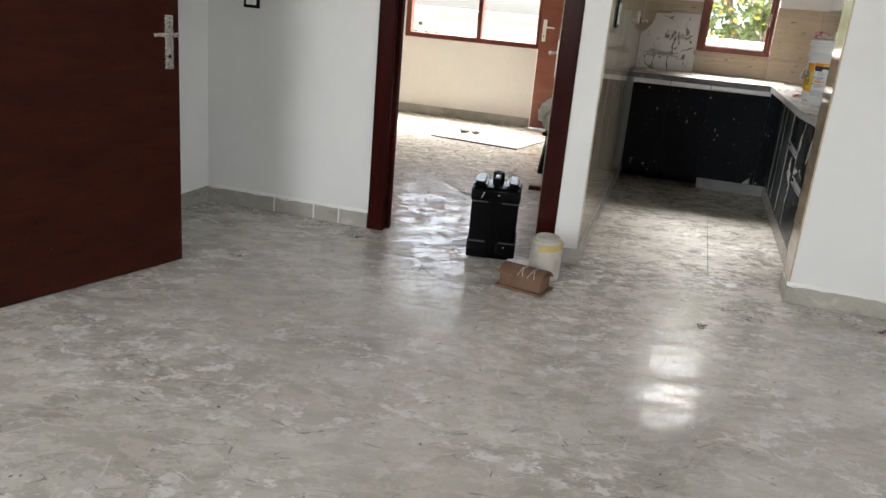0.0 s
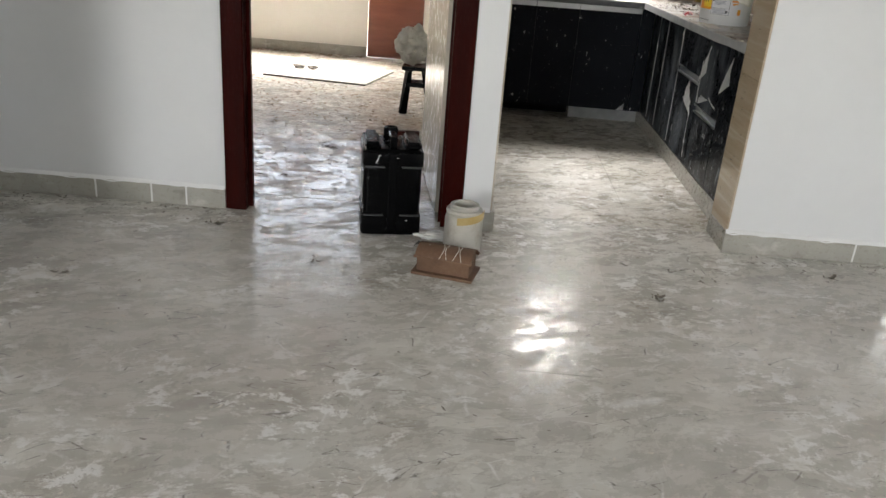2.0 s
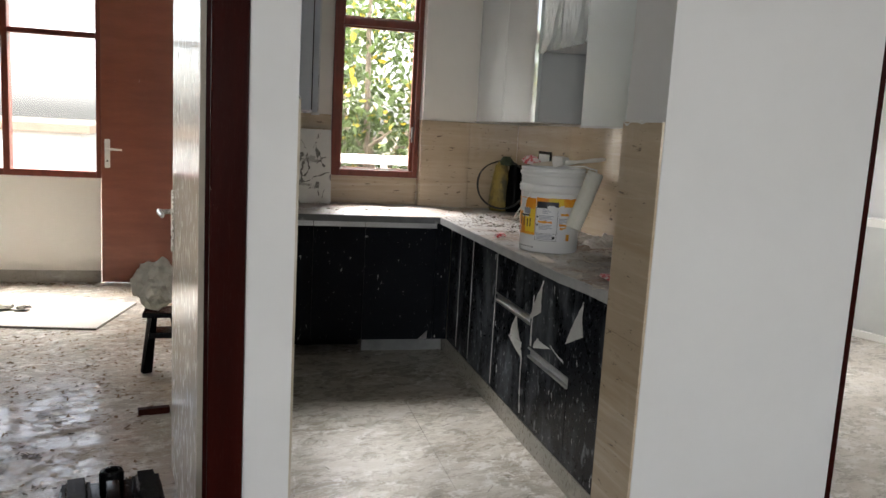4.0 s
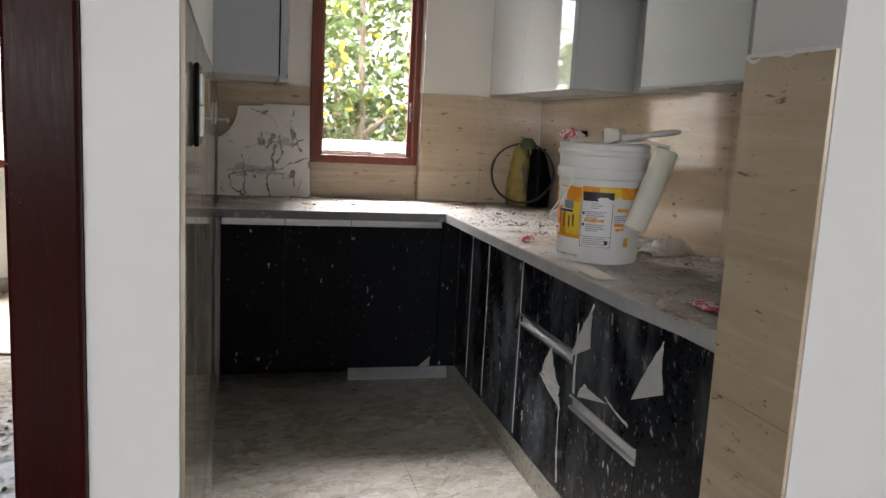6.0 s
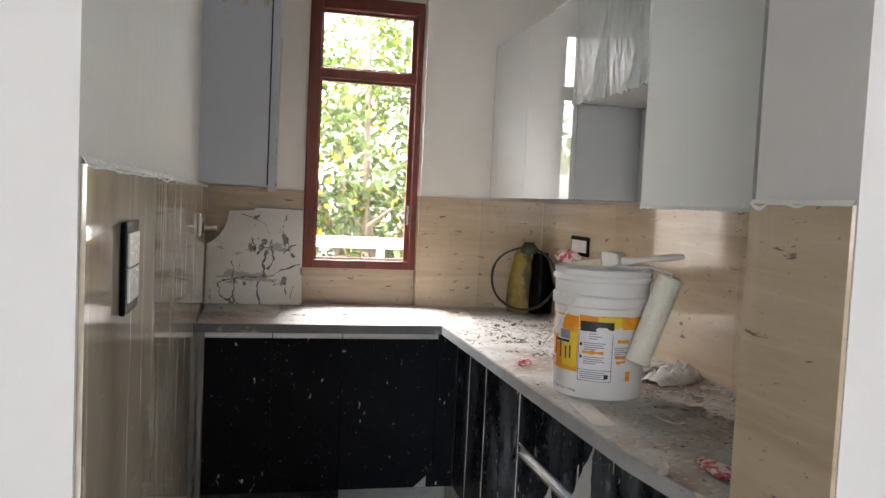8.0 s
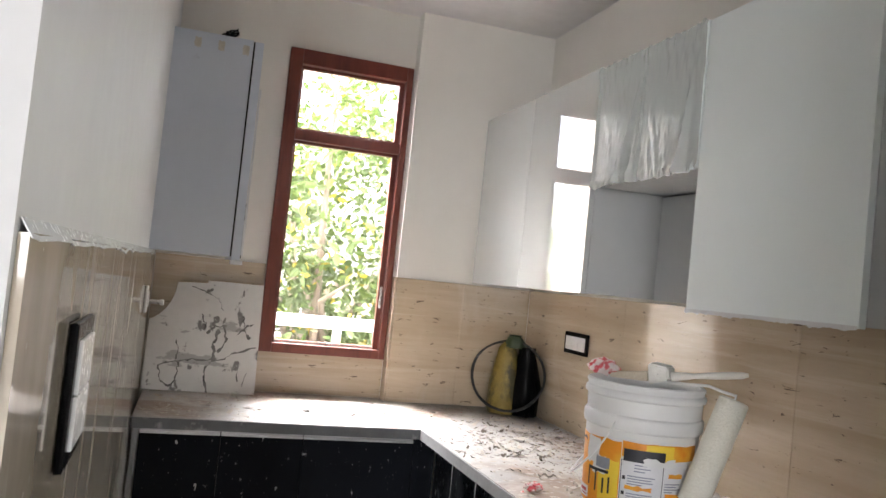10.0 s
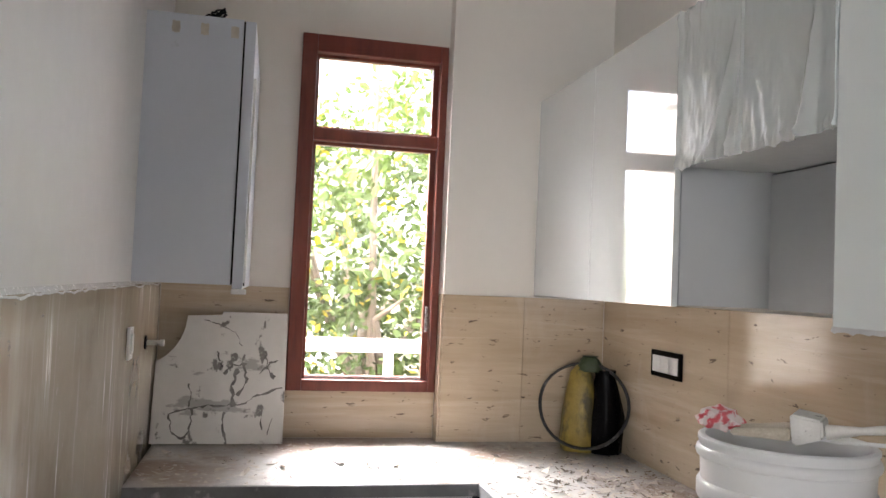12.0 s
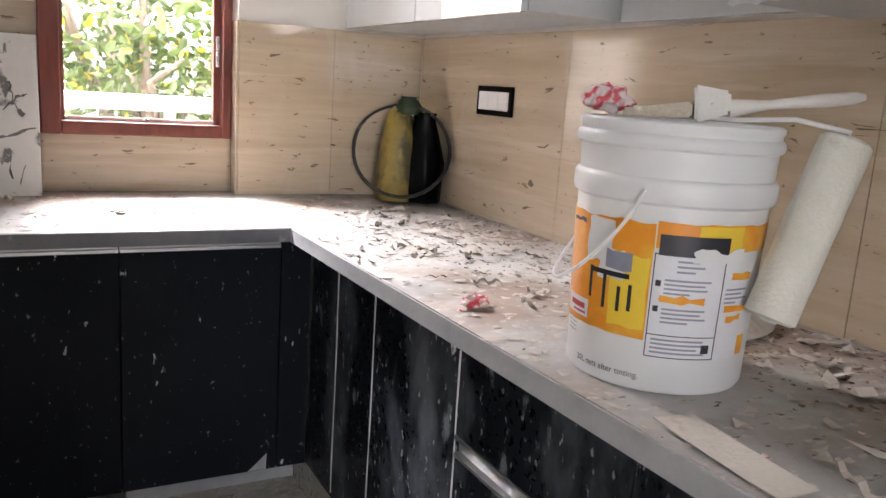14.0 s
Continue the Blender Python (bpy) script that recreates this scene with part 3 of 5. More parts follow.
wall_kitchen_back = thing("wall_kitchen_back", "cream kitchen wall with a tall window", "wall", kind="structure")
part("plaster", boxes((-0.30, 0.195, KB, KB + 0.23, 0, TOP), (0.195, 0.775, KB, KB + 0.23, 0, 1.07), (0.195, 0.775, KB, KB + 0.23, 2.43, TOP),
                      (0.775, KR + 0.002, KP, KB + 0.23, 0, TOP)), cream_paint, wall_kitchen_back)
wall_kitchen_right = thing("wall_kitchen_right", "cream painted kitchen wall above beige tiles", "wall", kind="structure")
part("plaster", boxes((KR, KR + 0.15, BACK_OF_FRONT - 0.002, KB + 0.23, 0, TOP)), cream_paint, wall_kitchen_right)
structure("wall_side_room", boxes((KR + 0.15, 4.6, 7.6, 7.74, 0, TOP)), wall_paint, "plain white wall of the side room", "wall")

BWX0, BWX1, BDX1 = -3.02, -1.47, -0.915
wall_bedroom = thing("wall_bedroom_far", "cream bedroom wall with window and balcony door", "wall", kind="structure")
for span in ((BED_X - 0.15, BWX0, BED_Y, BED_Y + 0.2, 0, TOP), (BWX0, BWX1, BED_Y, BED_Y + 0.2, 0, 0.855), (BWX0, BDX1, BED_Y, BED_Y + 0.2, HEAD, TOP), (BDX1, -0.2, BED_Y, BED_Y + 0.2, 0, TOP)):
    part("plaster", boxes(span), cream_paint, wall_bedroom)
structure("wall_bedroom_left", boxes((BED_X - 0.15, BED_X, BACK_OF_FRONT, BED_Y, 0, TOP)), cream_paint, "plain cream bedroom side wall", "wall")
structure("wall_bedroom_front", boxes((BED_X - 0.15, -2.62, BACK_OF_FRONT - 0.15, BACK_OF_FRONT, 0, TOP)), cream_paint, "plain cream bedroom wall beside the door", "wall")
structure("wall_bedroom_right", boxes((-0.40, -0.362, KB + 0.2, BED_Y, 0, TOP), (-0.385, -0.3605, BACK_OF_FRONT + 0.004, KB + 0.2, 0, TOP)), cream_paint, "plain cream bedroom wall behind the open door", "wall")

structure("ceiling", boxes((-3.9, 4.6, -3.64, BACK_OF_FRONT - 0.02, TOP + 0.002, TOP + 0.12), (BED_X - 0.15, -0.30, BACK_OF_FRONT - 0.02, BED_Y + 0.2, TOP + 0.002, TOP + 0.12),
                           (1.55, 4.6, BACK_OF_FRONT - 0.02, 7.74, TOP + 0.002, TOP + 0.12),
                           (-0.30, KR + 0.1, 6.36, KB + 0.2, TOP - 0.03, TOP + 0.12), (-0.30, 0.16, BACK_OF_FRONT - 0.02, 6.36, TOP - 0.03, TOP + 0.12),
                           (0.92, KR + 0.1, BACK_OF_FRONT - 0.02, 6.36, TOP - 0.03, TOP + 0.12), (0.16, 0.92, BACK_OF_FRONT - 0.02, 4.7, TOP - 0.03, TOP + 0.12)), ceiling_paint,
          "white plaster ceiling with a dropped border", "ceiling")
structure("ceiling_cove", boxes((0.10, 0.98, 4.64, 6.42, TOP + 0.12, TOP + 0.16), (0.10, 0.16, 4.64, 6.42, TOP + 0.004, TOP + 0.12), (0.92, 0.98, 4.64, 6.42, TOP + 0.004, TOP + 0.12),
                                (0.16, 0.92, 6.36, 6.42, TOP + 0.004, TOP + 0.12), (0.16, 0.92, 4.64, 4.70, TOP + 0.004, TOP + 0.12)), dark_cove, "dark purple-brown recessed ceiling tray", "ceiling")

# skirting of marble lengths
skirting = thing("skirting", "grey-green marble skirting with pale veins", "baseboard", kind="structure")
SK = 0.092
pieces("skirting_length", [(-2.47, -2.02, FRONT - 0.014, FRONT - 0.0005, 0.0005, SK), (-2.018, -1.60, FRONT - 0.014, FRONT - 0.0005, 0.0005, SK), (-1.598, -1.42, FRONT - 0.014, FRONT - 0.0005, 0.0005, SK),
                           (-2.4795, -2.466, 2.9, FRONT - 0.015, 0.0005, SK), (-2.4795, -2.466, 1.96, 2.898, 0.0005, SK),
                           (-0.338, -0.2, FRONT - 0.014, FRONT - 0.0005, 0.0005, SK),
                           (0.840, 1.42, FRONT - 0.014, FRONT - 0.0005, 0.0005, SK), (1.422, 1.602, FRONT - 0.014, FRONT - 0.0005, 0.0005, SK),
                           (1.5885, 1.602, FRONT - 0.0005, FRONT + 0.0995, 0.0005, SK), (0.840, 0.8535, FRONT - 0.0003, BACK_OF_FRONT, 0.0005, SK)], skirting_stone, skirting)
for k, (x0, x1) in enumerate(((-2.465, -1.42), (-0.337, -0.215), (0.842, 1.60))):
    part("plaster_smear", sheet(lambda u, v, k=k, x0=x0, x1=x1: (x0 + (x1 - x0) * u, FRONT - 0.0145 * (1 - v) - 0.0012, SK + 0.0012 + 0.012 * v - (0.003 + 0.016 * max(0.0, noise.noise((u * 11, k, 3)))) * (1 - v) ** 2), 60, 4, 0.001), switch_white, skirting, "white plaster smear along the skirting top")
for x in (-2.019, -1.76, -1.599, 1.421):
    part("joint_smear", boxes((x - 0.004, x + 0.004, FRONT - 0.0152, FRONT - 0.0142, 0.004, SK - 0.002)), switch_white, skirting, "white plaster in a skirting joint")
for y0, y1 in ((FRONT, 5.0), (5.002, KB - 0.55)):
    part("skirting_length", prism([(kx(y0) + 0.0075, y0), (kx(y0) + 0.021, y0), (kx(y1) + 0.021, y1), (kx(y1) + 0.0075, y1)], 0.0005, SK), skirting_stone, skirting)
pieces("skirting_length", [(BED_X + 0.002, -2.5, BED_Y - 0.014, BED_Y - 0.0005, 0.0005, 0.10), (-2.498, BWX1 - 0.002, BED_Y - 0.014, BED_Y - 0.0005, 0.0005, 0.10), (BDX1 + 0.002, -0.405, BED_Y - 0.014, BED_Y - 0.0005, 0.0005, 0.10)], skirting_stone, skirting)

# wall tiling
TILE = 1.452
for j, y in enumerate((4.09, 4.99, 5.89)):
    y1 = min(y + 0.8985, KP - 0.010)
    for z0, z1 in ((0.887, TILE),):
        part("tile", boxes((KR - 0.008, KR - 0.0005, y, y1, z0, z1), bevel=0.0008), travertine, wall_kitchen_right)
pieces("tile", [(0.7765, 1.10, KP - 0.009, KP - 0.0005, 0.887, TILE), (1.1008, KR - 0.009, KP - 0.009, KP - 0.0005, 0.887, TILE),
                (0.768, 0.7755, KP - 0.006, KB - 0.0095, 0.887, TILE),
                (kx(KB) + 0.009, 0.19, KB - 0.009, KB - 0.0005, 0.887, TILE), (0.1908, 0.767, KB - 0.009, KB - 0.0005, 0.887, 1.064)], travertine, wall_kitchen_back, 0.0008)
pieces("tile", [(0.847, 0.8555, FRONT + 0.002, BACK_OF_FRONT, SK + 0.001, 0.76), (0.847, 0.8555, FRONT + 0.002, BACK_OF_FRONT, 0.7612, TILE - 0.002)], travertine, wall_right, 0.0008)
for y0, y1 in ((FRONT + 0.012, 4.72), (4.7208, 5.62), (5.6208, KB - 0.01)):
    for z0, z1 in ((SK + 0.001, 0.885), (0.8858, TILE)):
        part("tile", prism([(kx(y0) + 0.0005, y0), (kx(y0) + 0.0075, y0), (kx(y1) + 0.0075, y1), (kx(y1) + 0.0005, y1)], z0, z1), grey_tile, wall_front)

part("plaster_smear", sheet(lambda u, v: (kx(FRONT + 0.012 + 3.0 * u) + 0.0095 - 0.008 * v, FRONT + 0.012 + 3.0 * u, TILE + 0.010 * v - (0.003 + 0.012 * max(0.0, noise.noise((u * 14, 1, 3))) + 0.006 * max(0.0, noise.noise((u * 60, 5, 3)))) * (1 - v)), 160, 3, 0.001), switch_white, wall_front, "ragged white plaster line over the tiles")
part("plaster_smear", sheet(lambda u, v: (0.8465 + 0.004 * v, FRONT + 0.004 + 0.25 * u, TILE - 0.001 + 0.006 * v - (0.003 + 0.022 * max(0.0, noise.noise((u * 5, 2, 8)))) * (1 - v)), 40, 3, 0.001), switch_white, wall_right, "ragged white plaster line over the tiles")


# ---- doors and windows ----
def lever(parent, x, y, z, sx, out, mat=steel):
    """A back plate with a lever, on the face at y that looks out (+1 or -1) along y; the lever points sx along x."""
    part("back_plate", boxes((x - 0.021, x + 0.021, y, y + out * 0.008, z - 0.115, z + 0.115), bevel=0.003), mat, parent, "satin nickel back plate")
    part("lever", joined(tube([(x, y, z + 0.035), (x, y + out * 0.05, z + 0.035)], 0.009, 12),
                         tube([(x - sx * 0.008, y + out * 0.05, z + 0.035), (x + sx * 0.05, y + out * 0.052, z + 0.036), (x + sx * 0.115, y + out * 0.048, z + 0.033)], [0.0105, 0.0095, 0.008], 12)), mat, parent, "satin nickel lever", smooth=True)
    part("keyhole", tube([(x, y + out * 0.006, z - 0.06), (x, y + out * 0.0095, z - 0.06)], 0.007, 12), carcass_black, parent)


bedroom_frame = thing("door_frame_bedroom", "dark red lacquered wooden door frame", "door frame", kind="structure")
for x0, x1 in ((-1.417, LEFT_IN), (RIGHT_IN, -0.340)):
    part("jamb", boxes((x0, x1, FRONT - 0.016, BACK_OF_FRONT - 0.13, 0.001, HEAD), bevel=0.006), jamb_wood, bedroom_frame)
part("head", boxes((-1.417, -0.340, FRONT - 0.016, BACK_OF_FRONT - 0.13, HEAD + 0.001, HEAD + 0.09), bevel=0.006), jamb_wood, bedroom_frame)
part("stop", boxes((LEFT_IN - 0.02, LEFT_IN + 0.014, FRONT + 0.045, FRONT + 0.075, 0.002, HEAD), bevel=0.002), jamb_wood, bedroom_frame)
part("stop", boxes((RIGHT_IN - 0.014, RIGHT_IN + 0.02, FRONT + 0.045, FRONT + 0.075, 0.002, HEAD), bevel=0.002), jamb_wood, bedroom_frame)

leaf = thing("door_bedroom", "open glossy film-covered bedroom door leaf", "door", pose(-0.452, 3.985, 0, 0, 0, 99.3))
part("panel", boxes((0.0, 0.86, -0.019, 0.019, 0.008, HEAD - 0.01), bevel=0.002), film_door, leaf)
lever(leaf, 0.80, 0.020, 1.0, -1, 1)
lever(leaf, 0.80, -0.020, 1.0, -1, -1)

entry = thing("door_entry", "open dark mahogany flush door with lever handle", "door", pose(-2.20, 1.965, 0, 0, 0, 75.0))
part("panel", boxes((0.0, 0.885, -0.018, 0.018, 0.006, HEAD - 0.01), bevel=0.002), mahogany, entry)
lever(entry, 0.829, -0.019, 1.016, -1, -1)
entry_frame = structure("door_frame_entry", boxes((-2.479, -2.21, 1.952, 1.998, 0, HEAD + 0.09), bevel=0.004), jamb_wood, "dark red lacquered door frame post", "door frame")
side_frame = thing("door_frame_side", "dark red lacquered frame of the side room doorway", "door frame", kind="structure")
part("jamb", boxes((1.630, 1.690, FRONT + 0.085, BACK_OF_FRONT - 0.02, 0.001, HEAD - 0.001), bevel=0.004), jamb_wood, side_frame)
part("jamb", boxes((2.545, 2.598, FRONT + 0.085, BACK_OF_FRONT - 0.02, 0.001, HEAD - 0.001), bevel=0.004), jamb_wood, side_frame)

kwin = thing("window_kitchen", "tall red-brown wooden kitchen window with transom light", "window", kind="structure")
WX0, WX1, WZ0, WZ1, WY = 0.192, 0.766, 1.066, 2.432, 6.838
part("stile", boxes((WX0, WX0 + 0.058, WY, WY + 0.11, WZ0, WZ1), bevel=0.004), window_wood, kwin)
part("stile", boxes((WX1 - 0.030, WX1, WY, WY + 0.11, WZ0, WZ1), bevel=0.004), window_wood, kwin)
part("sill_rail", boxes((WX0 + 0.058, WX1 - 0.030, WY, WY + 0.11, WZ0, WZ0 + 0.042), bevel=0.004), window_wood, kwin)
part("head_rail", boxes((WX0 + 0.058, WX1 - 0.030, WY, WY + 0.11, WZ1 - 0.068, WZ1), bevel=0.004), window_wood, kwin)
part("transom", boxes((WX0 + 0.058, WX1 - 0.030, WY + 0.006, WY + 0.11, 2.022, 2.070), bevel=0.004), window_wood, kwin)
for z0, z1 in ((WZ0 + 0.042, 2.022), (2.070, WZ1 - 0.068)):
    part("sash", joined(boxes((WX0 + 0.058, WX0 + 0.070, WY + 0.04, WY + 0.07, z0, z1)), boxes((WX1 - 0.052, WX1 - 0.030, WY + 0.04, WY + 0.07, z0, z1)),
                        boxes((WX0 + 0.070, WX1 - 0.052, WY + 0.04, WY + 0.07, z0, z0 + 0.012)), boxes((WX0 + 0.070, WX1 - 0.052, WY + 0.04, WY + 0.07, z1 - 0.012, z1))), window_wood, kwin)
    pane = part("pane", boxes((WX0 + 0.066, WX1 - 0.048, WY + 0.053, WY + 0.057, z0 + 0.008, z1 - 0.008)), glass, kwin)
    pane.visible_shadow = False
part("beading", boxes((WX0 + 0.070, WX1 - 0.052, WY + 0.036, WY + 0.042, WZ0 + 0.043, WZ0 + 0.052)), switch_white, kwin, "white glazing bead")
part("catch", boxes((0.49, 0.515, WY + 0.028, WY + 0.038, WZ0 + 0.043, WZ0 + 0.056), bevel=0.002), steel, kwin)
part("bolt", boxes((WX1 - 0.046, WX1 - 0.034, WY + 0.03, WY + 0.04, 1.30, 1.40), bevel=0.002), steel, kwin)

bwin = thing("window_bedroom", "wide red-brown wooden bedroom window with transom", "window", kind="structure")
BY, BZ0, BT = BED_Y - 0.012, 0.858, 1.955
for x0, x1 in ((BWX0 + 0.001, BWX0 + 0.062), (-2.178, -2.128), (BWX1 - 0.030, BWX1 + 0.006)):
    part("stile", boxes((x0, x1, BY, BY + 0.10, BZ0, HEAD - 0.002), bevel=0.004), window_wood, bwin)
for x0, x1 in ((BWX0 + 0.062, -2.178), (-2.128, BWX1 - 0.030)):
    part("sill_rail", boxes((x0, x1, BY, BY + 0.10, BZ0, BZ0 + 0.052), bevel=0.004), window_wood, bwin)
    part("transom", boxes((x0, x1, BY, BY + 0.10, BT, BT + 0.042), bevel=0.004), window_wood, bwin)
    part("head_rail", boxes((x0, x1, BY, BY + 0.10, HEAD - 0.05, HEAD - 0.002), bevel=0.004), window_wood, bwin)
    for z0, z1 in ((BZ0 + 0.052, BT), (BT + 0.042, HEAD - 0.05)):
        pane = part("pane", boxes((x0 + 0.001, x1 - 0.001, BY + 0.05, BY + 0.054, z0 + 0.001, z1 - 0.001)), glass, bwin)
        pane.visible_shadow = False
bdoor = thing("door_balcony", "closed brown flush balcony door with white-flecked laminate", "door")
part("panel", boxes((BWX1 + 0.008, BDX1 - 0.002, BY - 0.004, BY + 0.04, 0.006, HEAD - 0.003), bevel=0.003), balcony_wood, bdoor)
lever(bdoor, BWX1 + 0.055, BY - 0.004, 1.06, 1, -1, switch_white)


# ---- switches ----
def switch_plate(name, m, w, h, rockers, label, rim=black_plastic):
    sw = thing(name, label, "switch", m)
    part("plate", boxes((-w / 2, w / 2, -0.009, 0, -h / 2, h / 2), bevel=0.003), rim, sw)
    step = (w - 0.034) / rockers if w >= h else 0
    vstep = (h - 0.034) / rockers if h > w else 0
    for k in range(rockers):
        if step:
            x0 = -w / 2 + 0.017 + k * step
            part("rocker", boxes((x0 + 0.001, x0 + step - 0.001, -0.013, -0.0085, -h / 2 + 0.017, h / 2 - 0.017), bevel=0.002), switch_white, sw)
        else:
            z0 = -h / 2 + 0.017 + k * vstep
            part("rocker", boxes((-w / 2 + 0.017, w / 2 - 0.017, -0.013, -0.0085, z0 + 0.001, z0 + vstep - 0.001), bevel=0.002), switch_white, sw)
    return sw


switch_plate("wall_switch", pose(KR - 0.009, 6.245, 1.253, 0, 0, -90), 0.205, 0.090, 3, "black-rimmed white modular switch on the tiled wall")
switch_plate("wall_switch", pose(kx(4.17) + 0.009, 4.165, 1.300, 0, 0, 90.9), 0.135, 0.145, 2, "black-rimmed white modular switch on glossy tile")
switch_plate("wall_switch", pose(-2.19, FRONT - 0.0005, 1.200), 0.100, 0.085, 2, "small black-rimmed white switch on the painted wall")
switch_plate("wall_switch", pose(kx(6.13) + 0.009, 6.13, 1.29, 0, 0, 90.9), 0.062, 0.090, 1, "plain white switch plate on glossy tile", switch_white)
pipe = thing("pipe_stub", "short cream plastic water pipe stub from the wall", "pipe", pose(kx(6.5) + 0.008, 6.50, 1.262, 0, 90, 0))
part("stub", lathe([(0.008, 0), (0.008, 0.045), (0.011, 0.046), (0.011, 0.058), (0.006, 0.06)], 16), painted_wood, pipe, smooth=True)
part("socket", lathe([(0.022, -0.0), (0.022, 0.004), (0.010, 0.006)], 16), carcass_black, pipe)
lamp = thing("ceiling_downlight", "flat round white recessed downlight", "downlight", pose(0.606, 6.64, TOP - 0.03))
part("bezel", lathe([(0.0, -0.001), (0.062, -0.001), (0.066, -0.004), (0.058, -0.009), (0.0, -0.009)], 32), ceiling_paint, lamp, smooth=True)

# ---- kitchen base cabinets ----
RX, RY, KICK = 0.895, 6.330, 0.100


def base_unit(name, label, group="base cabinets"):
    return thing(name, label, "cabinet", group=group)


def rear_unit(x0, x1, label):
    u = base_unit("base_cabinet", label)
    part("body", boxes((x0, x1, RY + 0.022, KB - 0.012, KICK + 0.002, 0.855)), carcass_black, u)
    part("door", boxes((x0 + 0.002, x1 - 0.002, RY, RY + 0.018, KICK + 0.004, 0.796), bevel=0.0012), black_laminate, u)
    h = part("handle", boxes((x0 + 0.002, x1 - 0.002, RY - 0.004, RY + 0.019, 0.797, 0.806), (x0 + 0.002, x1 - 0.002, RY + 0.006, RY + 0.019, 0.806, 0.826), (x0 + 0.002, x1 - 0.002, RY - 0.002, RY + 0.019, 0.826, 0.832), bevel=0.001), aluminium, u, "aluminium profile handle")


rear_unit(kx(RY) + 0.035, 0.052, "black laminate base cabinet with aluminium edge handle")
rear_unit(0.052, 0.360, "black laminate base cabinet with aluminium edge handle")
rear_unit(0.360, 0.800, "wide black laminate base cabinet, film peeling at the corner")
filler = base_unit("corner_panel", "narrow black laminate corner filler panel")
part("panel", boxes((0.802, RX - 0.004, RY, RY + 0.018, KICK + 0.004, 0.83)), black_laminate, filler)
part("end_strip", boxes((kx(RY) + 0.012, kx(RY) + 0.033, RY, RY + 0.018, 0.004, 0.846)), granite_edge, filler)


def right_unit(y0, y1, drawers, label, handle=None):
    """drawers: the heights at which fronts meet, from below; handles of aluminium lie on the joint."""
    u = base_unit("base_cabinet", label)
    part("body", boxes((RX + 0.022, KR - 0.010, y0 + 0.001, y1 - 0.001, KICK + 0.002, 0.855)), carcass_black, u)
    lows = [KICK + 0.004] + [d + 0.024 for d in drawers]
    tops = [d - 0.024 for d in drawers] + [0.832]
    for a, b in zip(lows, tops):
        part("drawer_front" if drawers else "door", boxes((RX, RX + 0.018, y0 + 0.002, y1 - 0.002, a, b), bevel=0.0012), dusty_black, u)
    for d in drawers:
        part("handle", boxes((RX - 0.004, RX + 0.012, y0 + 0.002, y1 - 0.002, d - 0.023, d - 0.014), (RX + 0.010, RX + 0.018, y0 + 0.002, y1 - 0.002, d - 0.014, d + 0.014),
                             (RX - 0.003, RX + 0.012, y0 + 0.002, y1 - 0.002, d + 0.014, d + 0.023), bevel=0.001), aluminium, u, "aluminium profile handle")


right_unit(6.10, RY - 0.006, [], "narrow dusty black base cabinet in the corner")
right_unit(5.845, 6.10, [], "narrow dusty black base cabinet door")
right_unit(5.415, 5.845, [], "dust-smeared black laminate base cabinet door")
right_unit(4.905, 5.415, [0.578], "dusty black drawer unit with aluminium handle and peeling film")
right_unit(4.455, 4.905, [0.435], "dusty black drawer unit with low handle and peeling film")
right_unit(BACK_OF_FRONT + 0.004, 4.455, [], "black laminate base cabinet beside the tiled jamb")

kick = thing("plinth", "pale grey stone plinth under the base cabinets", "plinth", kind="structure")
part("plinth_length", boxes((0.381, RX - 0.001, 6.452, 6.466, 0.0005, KICK), bevel=0.001), granite_edge, kick)
pieces("plinth_length", [(RX + 0.002, RX + 0.016, 4.09, 5.2, 0.0005, KICK - 0.002), (RX + 0.002, RX + 0.016, 5.202, 6.449, 0.0005, KICK - 0.002)], skirting_stone, kick, 0.001)
part("void_board", boxes((kx(6.6) + 0.04, 0.38, 6.60, 6.61, 0.0005, KICK)), carcass_black, kick)

# worktop
CT, CB = 0.885, 0.858
worktop = thing("worktop", "dusty grey granite worktop littered with plaster flakes", "worktop")
part("top", joined(prism([(0.812, 4.42), (0.852, BACK_OF_FRONT + 0.002), (KR - 0.001, BACK_OF_FRONT + 0.002), (KR - 0.001, 6.176), (0.781, 6.176)], CB, CT), boxes((kx(6.2) + 0.009, KR - 0.001, 6.1775, KB - 0.001, CB, CT), bevel=0.003)), granite, worktop)
part("front_edge", prism([(0.807, 4.42), (0.847, BACK_OF_FRONT + 0.002), (0.8515, BACK_OF_FRONT + 0.002), (0.8115, 4.42), (0.7805, 6.170), (0.776, 6.170)], CB - 0.012, CT - 0.002), granite_edge, worktop, "grey granite front edge")
part("front_edge", boxes((kx(6.2) + 0.009, 0.776, 6.170, 6.1765, CB - 0.012, CT - 0.002), bevel=0.001), granite_shaded, worktop, "grey granite front edge")
part("underside_strip", boxes((0.855, 0.89, 4.09, 6.16, CB - 0.022, CB - 0.0005)), granite_edge, worktop)

# ---- upper cabinets ----
UX = 1.135


def upper(y0, y1, z0, z1, doors, mat, label, back=None):
    u = thing("wall_cabinet", label, "cabinet", group="wall cabinets")
    part("body", boxes((UX + 0.020, KR - 0.010, y0, y1, z0 + 0.004, z1)), board_inside, u)
    step = (y1 - y0) / doors
    for k in range(doors):
        part("door", boxes((UX, UX + 0.018, y0 + k * step + 0.0015, y0 + (k + 1) * step - 0.0015, z0, z1), bevel=0.001), mat, u)
    return u


